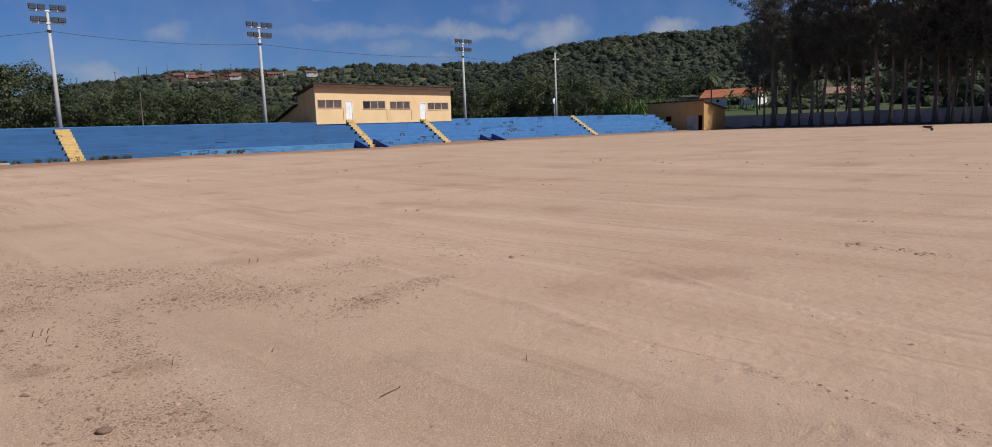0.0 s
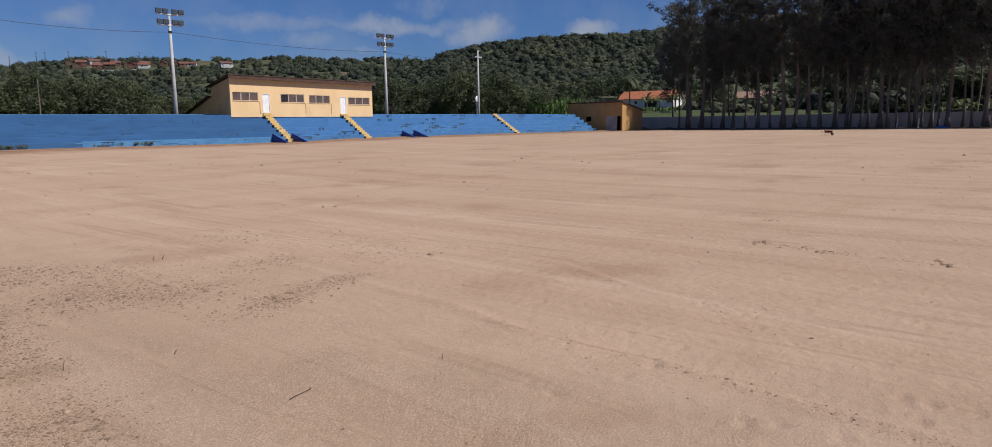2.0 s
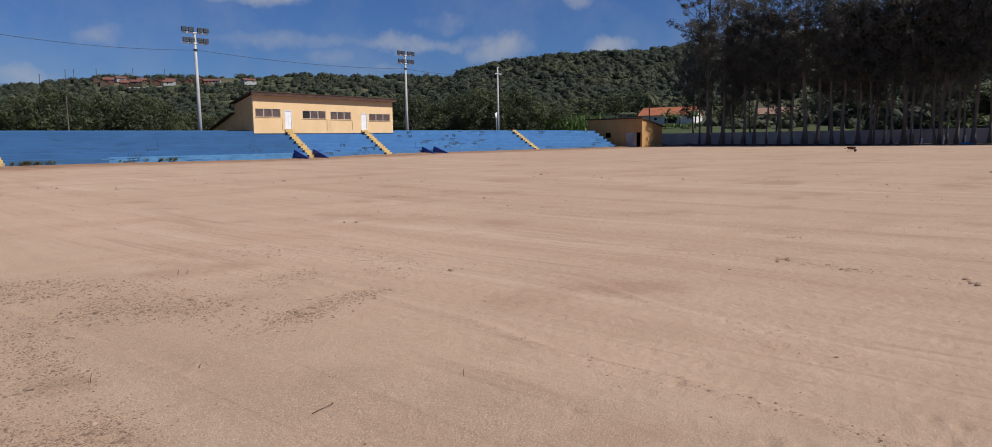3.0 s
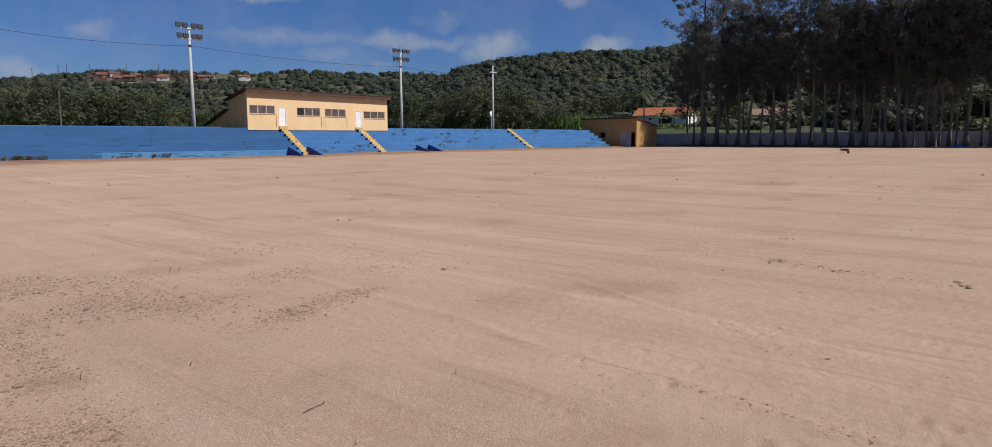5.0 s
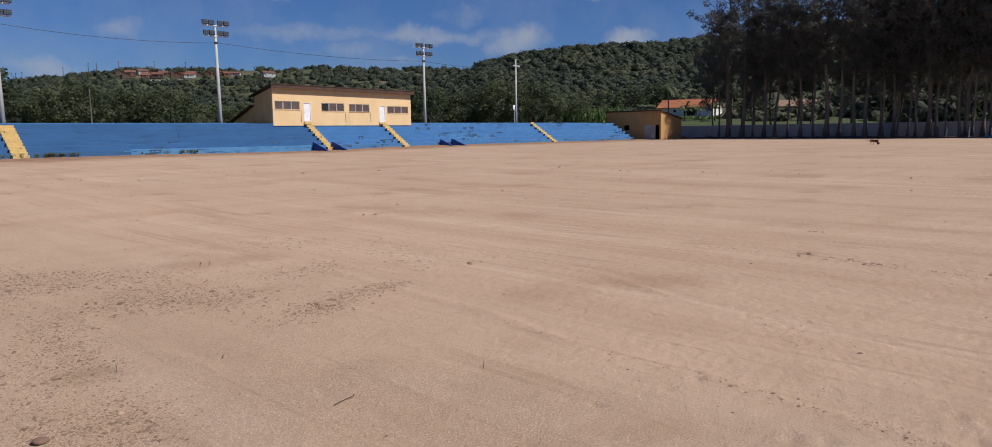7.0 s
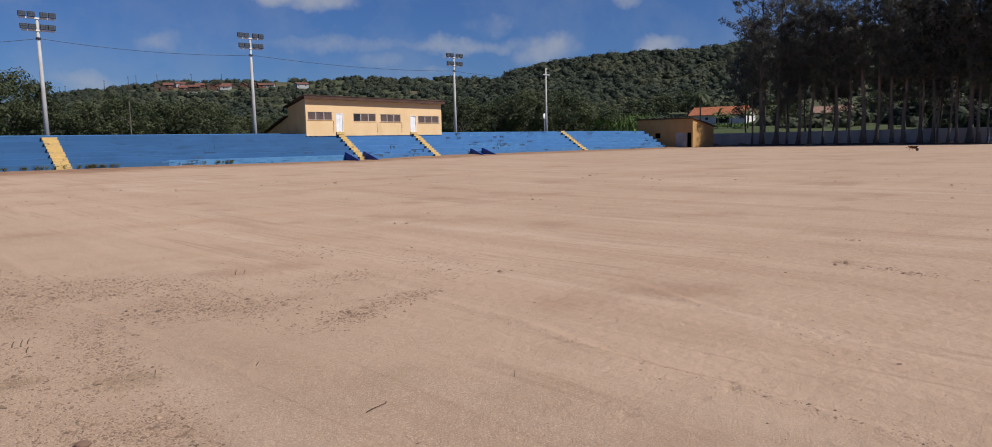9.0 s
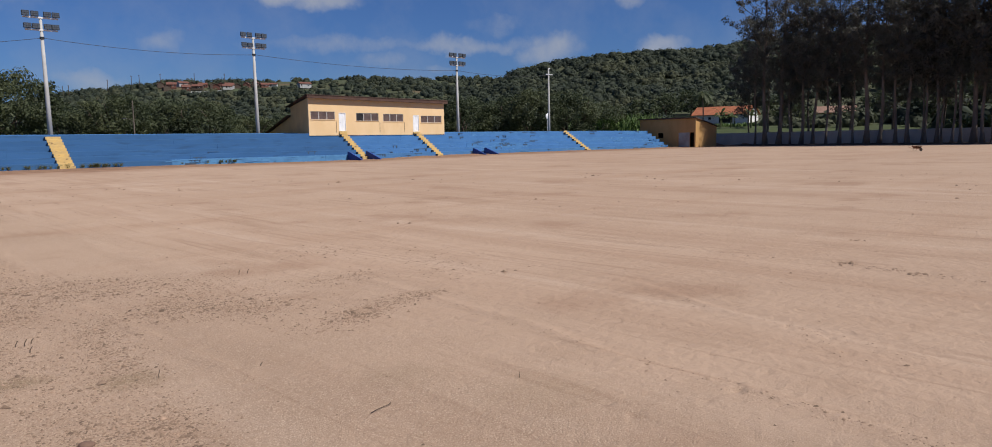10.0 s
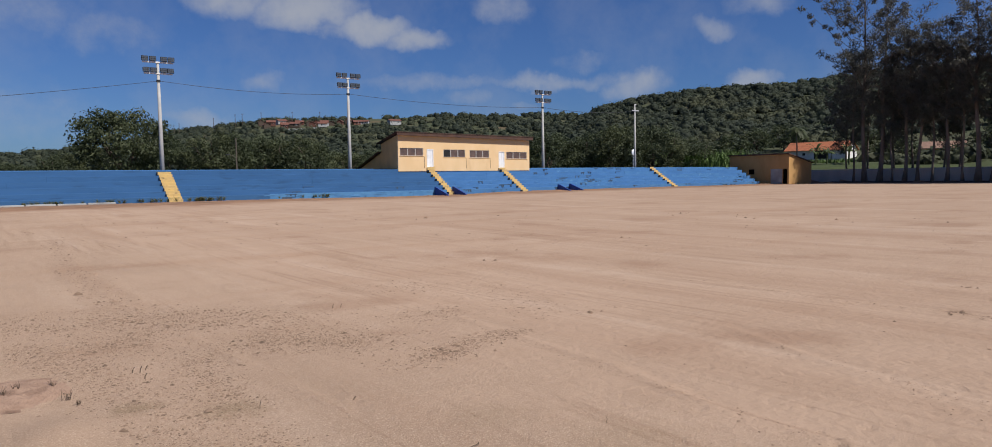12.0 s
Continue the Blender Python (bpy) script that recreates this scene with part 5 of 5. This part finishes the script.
    for cx, cy, size, n in ((9.74, 3.69, 0.040, 9), (9.46, 2.76, 0.042, 4), (9.45, 1.44, 0.050, 7), (12.1, 4.37, 0.045, 3), (6.32, 6.60, 0.036, 2)):     # broken clods beside the ruts
        for k in range(n):
            P.append((cx + rs.normal(0, 0.09), cy + rs.normal(0, 0.07), size * rs.uniform(0.45, 1.0)))
    base = np.array([(0, 0, 1), (0.9, 0, 0.3), (0.25, 0.85, 0.35), (-0.75, 0.5, 0.25), (-0.7, -0.55, 0.3), (0.3, -0.85, 0.25)]) - np.array([0, 0, 0.12])
    tri = np.array([(0, 1, 2), (0, 2, 3), (0, 3, 4), (0, 4, 5), (0, 5, 1)])
    P = np.array(P)
    P = P[(P[:, 0] ** 2 + P[:, 1] ** 2 > 4) & (P[:, 1] < 69.9)]
    m = len(P)
    q = rs.uniform(0, 6.28, m)
    shape = base[None] * rs.uniform(0.6, 1.35, (m, 6, 1)) * np.stack([rs.uniform(0.9, 1.6, m), np.ones(m), np.full(m, 0.85)], -1)[:, None, :]
    turned = np.stack([shape[..., 0] * np.cos(q)[:, None] - shape[..., 1] * np.sin(q)[:, None], shape[..., 0] * np.sin(q)[:, None] + shape[..., 1] * np.cos(q)[:, None], shape[..., 2]], -1)
    V = turned * P[:, 2][:, None, None] + np.stack([P[:, 0], P[:, 1], sand_relief(P[:, 0], P[:, 1])], -1)[:, None, :]
    F = tri[None] + 6 * np.arange(m)[:, None, None]
    tagged(new("soil_crumbs", soup("soil_crumbs", V.reshape(-1, 3), F.reshape(-1, 3), CLOD)), "scattered clay crumbs and pebbles on the sand", "pebbles", kind="stuff")


def sand_level(x, y):
    return float(sand_relief(x, y))


crumbs()


def twig(name, label, pts, r):
    t = thing(name, label, "twig", (pts[0][0], pts[0][1], sand_level(*pts[0][:2])))
    o = Vector((pts[0][0], pts[0][1], 0))
    part("stem", tube(bmesh.new(), [Vector(p) - o for p in pts], [r * (1 - 0.12 * i) for i in range(len(pts))], 6), WOOD, t)
    return t


tw = twig("stick", "short dry brown stick lying on the sand", [(2.42, 3.79, 0.006), (2.47, 3.80, 0.012), (2.53, 3.815, 0.010), (2.59, 3.82, 0.014)], 0.0032)
part("knot", tube(bmesh.new(), [(0.165, 0.03, 0.012), (0.178, 0.036, 0.02)], [0.0045, 0.003], 6), WOOD, tw)
twig("upright_twig", "small dark twig stuck upright in the sand", [(1.72, 5.52, -0.02), (1.722, 5.52, 0.03), (1.735, 5.53, 0.062)], 0.0028)
twig("upright_twig", "small dark twig stuck upright in the sand", [(3.55, 3.6, -0.02), (3.56, 3.6, 0.03), (3.565, 3.61, 0.04)], 0.0025)
for tx, ty, th in ((1.19, 7.03, 0.05), (1.20, 7.30, 0.06), (1.14, 7.33, 0.05), (1.26, 7.36, 0.045), (2.40, 5.29, 0.025), (4.0, 9.3, 0.06), (4.12, 9.3, 0.05)):
    twig("upright_twig", "small dark twig stuck upright in the sand", [(tx, ty, -0.02), (tx + 0.004, ty, th * 0.5), (tx + 0.022, ty + 0.005, th)], 0.004)
bm = bmesh.new()
bmesh.ops.create_icosphere(bm, subdivisions=3, radius=0.036)
for v in bm.verts:
    v.co *= 1 + 0.25 * noise.noise(v.co * 22)
    v.co.z = max(v.co.z * 0.6, -0.02)
    v.co.x *= 1.25
st = tagged(new("stone", mesh_of("stone", bm, STONE, True)), "small reddish brown stone lying on the sand", "stone")
st.location = (1.0, 4.55, sand_level(1.0, 4.55) + 0.014)
blades("dead_grass", "small dead grass tufts sprouting from the sand", "grass",
       [(x, y, sand_level(x, y), s) for x, y, s in ((0.57, 6.82, 1.3), (0.50, 7.27, 0.9), (0.24, 7.37, 0.9), (0.14, 7.2, 1.1), (0.62, 6.62, 0.6))], 0.075, 0.0022, WOOD, 9, 18, (0.4, 1.5))


def earth_patch(at, rx, ry):
    """A spot of freshly turned reddish earth."""
    rs = np.random.RandomState(18)
    V, F, n = [], [], 26
    for i in range(n):
        for j in range(n):
            u, v = 2 * i / (n - 1) - 1, 2 * j / (n - 1) - 1
            x, y = at[0] + u * rx, at[1] + v * ry
            edge = 1 - (u * u + v * v) ** 0.5 + 0.18 * float(smooth_noise(u * 4, v * 4, 71))
            V.append((x, y, 0.018 * min(max(edge, -1), 0.4) * 2.5 + 0.006 * rs.uniform(-1, 1)))
    V = np.array(V)
    V[:, 2] += sand_relief(V[:, 0], V[:, 1])
    for i in range(n - 1):
        for j in range(n - 1):
            a = i * n + j
            F.append((a, a + n, a + n + 1, a + 1))
    tagged(new("earth_patch", soup("earth_patch", V, F, RED_EARTH, True)), "patch of freshly turned reddish earth in the sand", "earth", kind="stuff")


earth_patch((0.20, 7.2), 0.42, 0.52)


# ---------------------------------------------------------------- litter at the foot of the boundary wall
for y, tall, lean in ((25.6, 0.9, 8), (22.8, 1.35, 2), (20.1, 1.25, -4)):
    p = thing("white_post", "short white painted wooden post at the boundary wall", "post", (119.0, y, 0.05), "white posts")
    p.rotation_euler[0] = radians(lean)
    part("shaft", boxed(-0.06, 0.06, -0.08, 0.08, -0.1, tall - 0.05, 0.012), LIMEWASH, p)
    part("cap", prism([(-0.09, tall - 0.045), (0.09, tall - 0.045), (0.05, tall + 0.03), (-0.05, tall + 0.03)], "y", -0.1, 0.1), LIMEWASH, p)
bm = bmesh.new()
bmesh.ops.create_grid(bm, x_segments=16, y_segments=24, size=0.5)
for v in bm.verts:
    d = max(abs(v.co.x), abs(v.co.y)) * 2
    v.co.z = 0.30 * (1 - d * d) * (0.7 + 0.6 * noise.noise(v.co * 5)) + 0.05 * noise.noise(v.co * 14)
    v.co.y *= 1.9
tarp = tagged(new("tarpaulin", mesh_of("tarpaulin", bm, BLUE_PALE, True)), "crumpled blue tarpaulin lying under the eucalyptus trees", "tarpaulin")
tarp.location = (118.6, 19.9, 0.10)
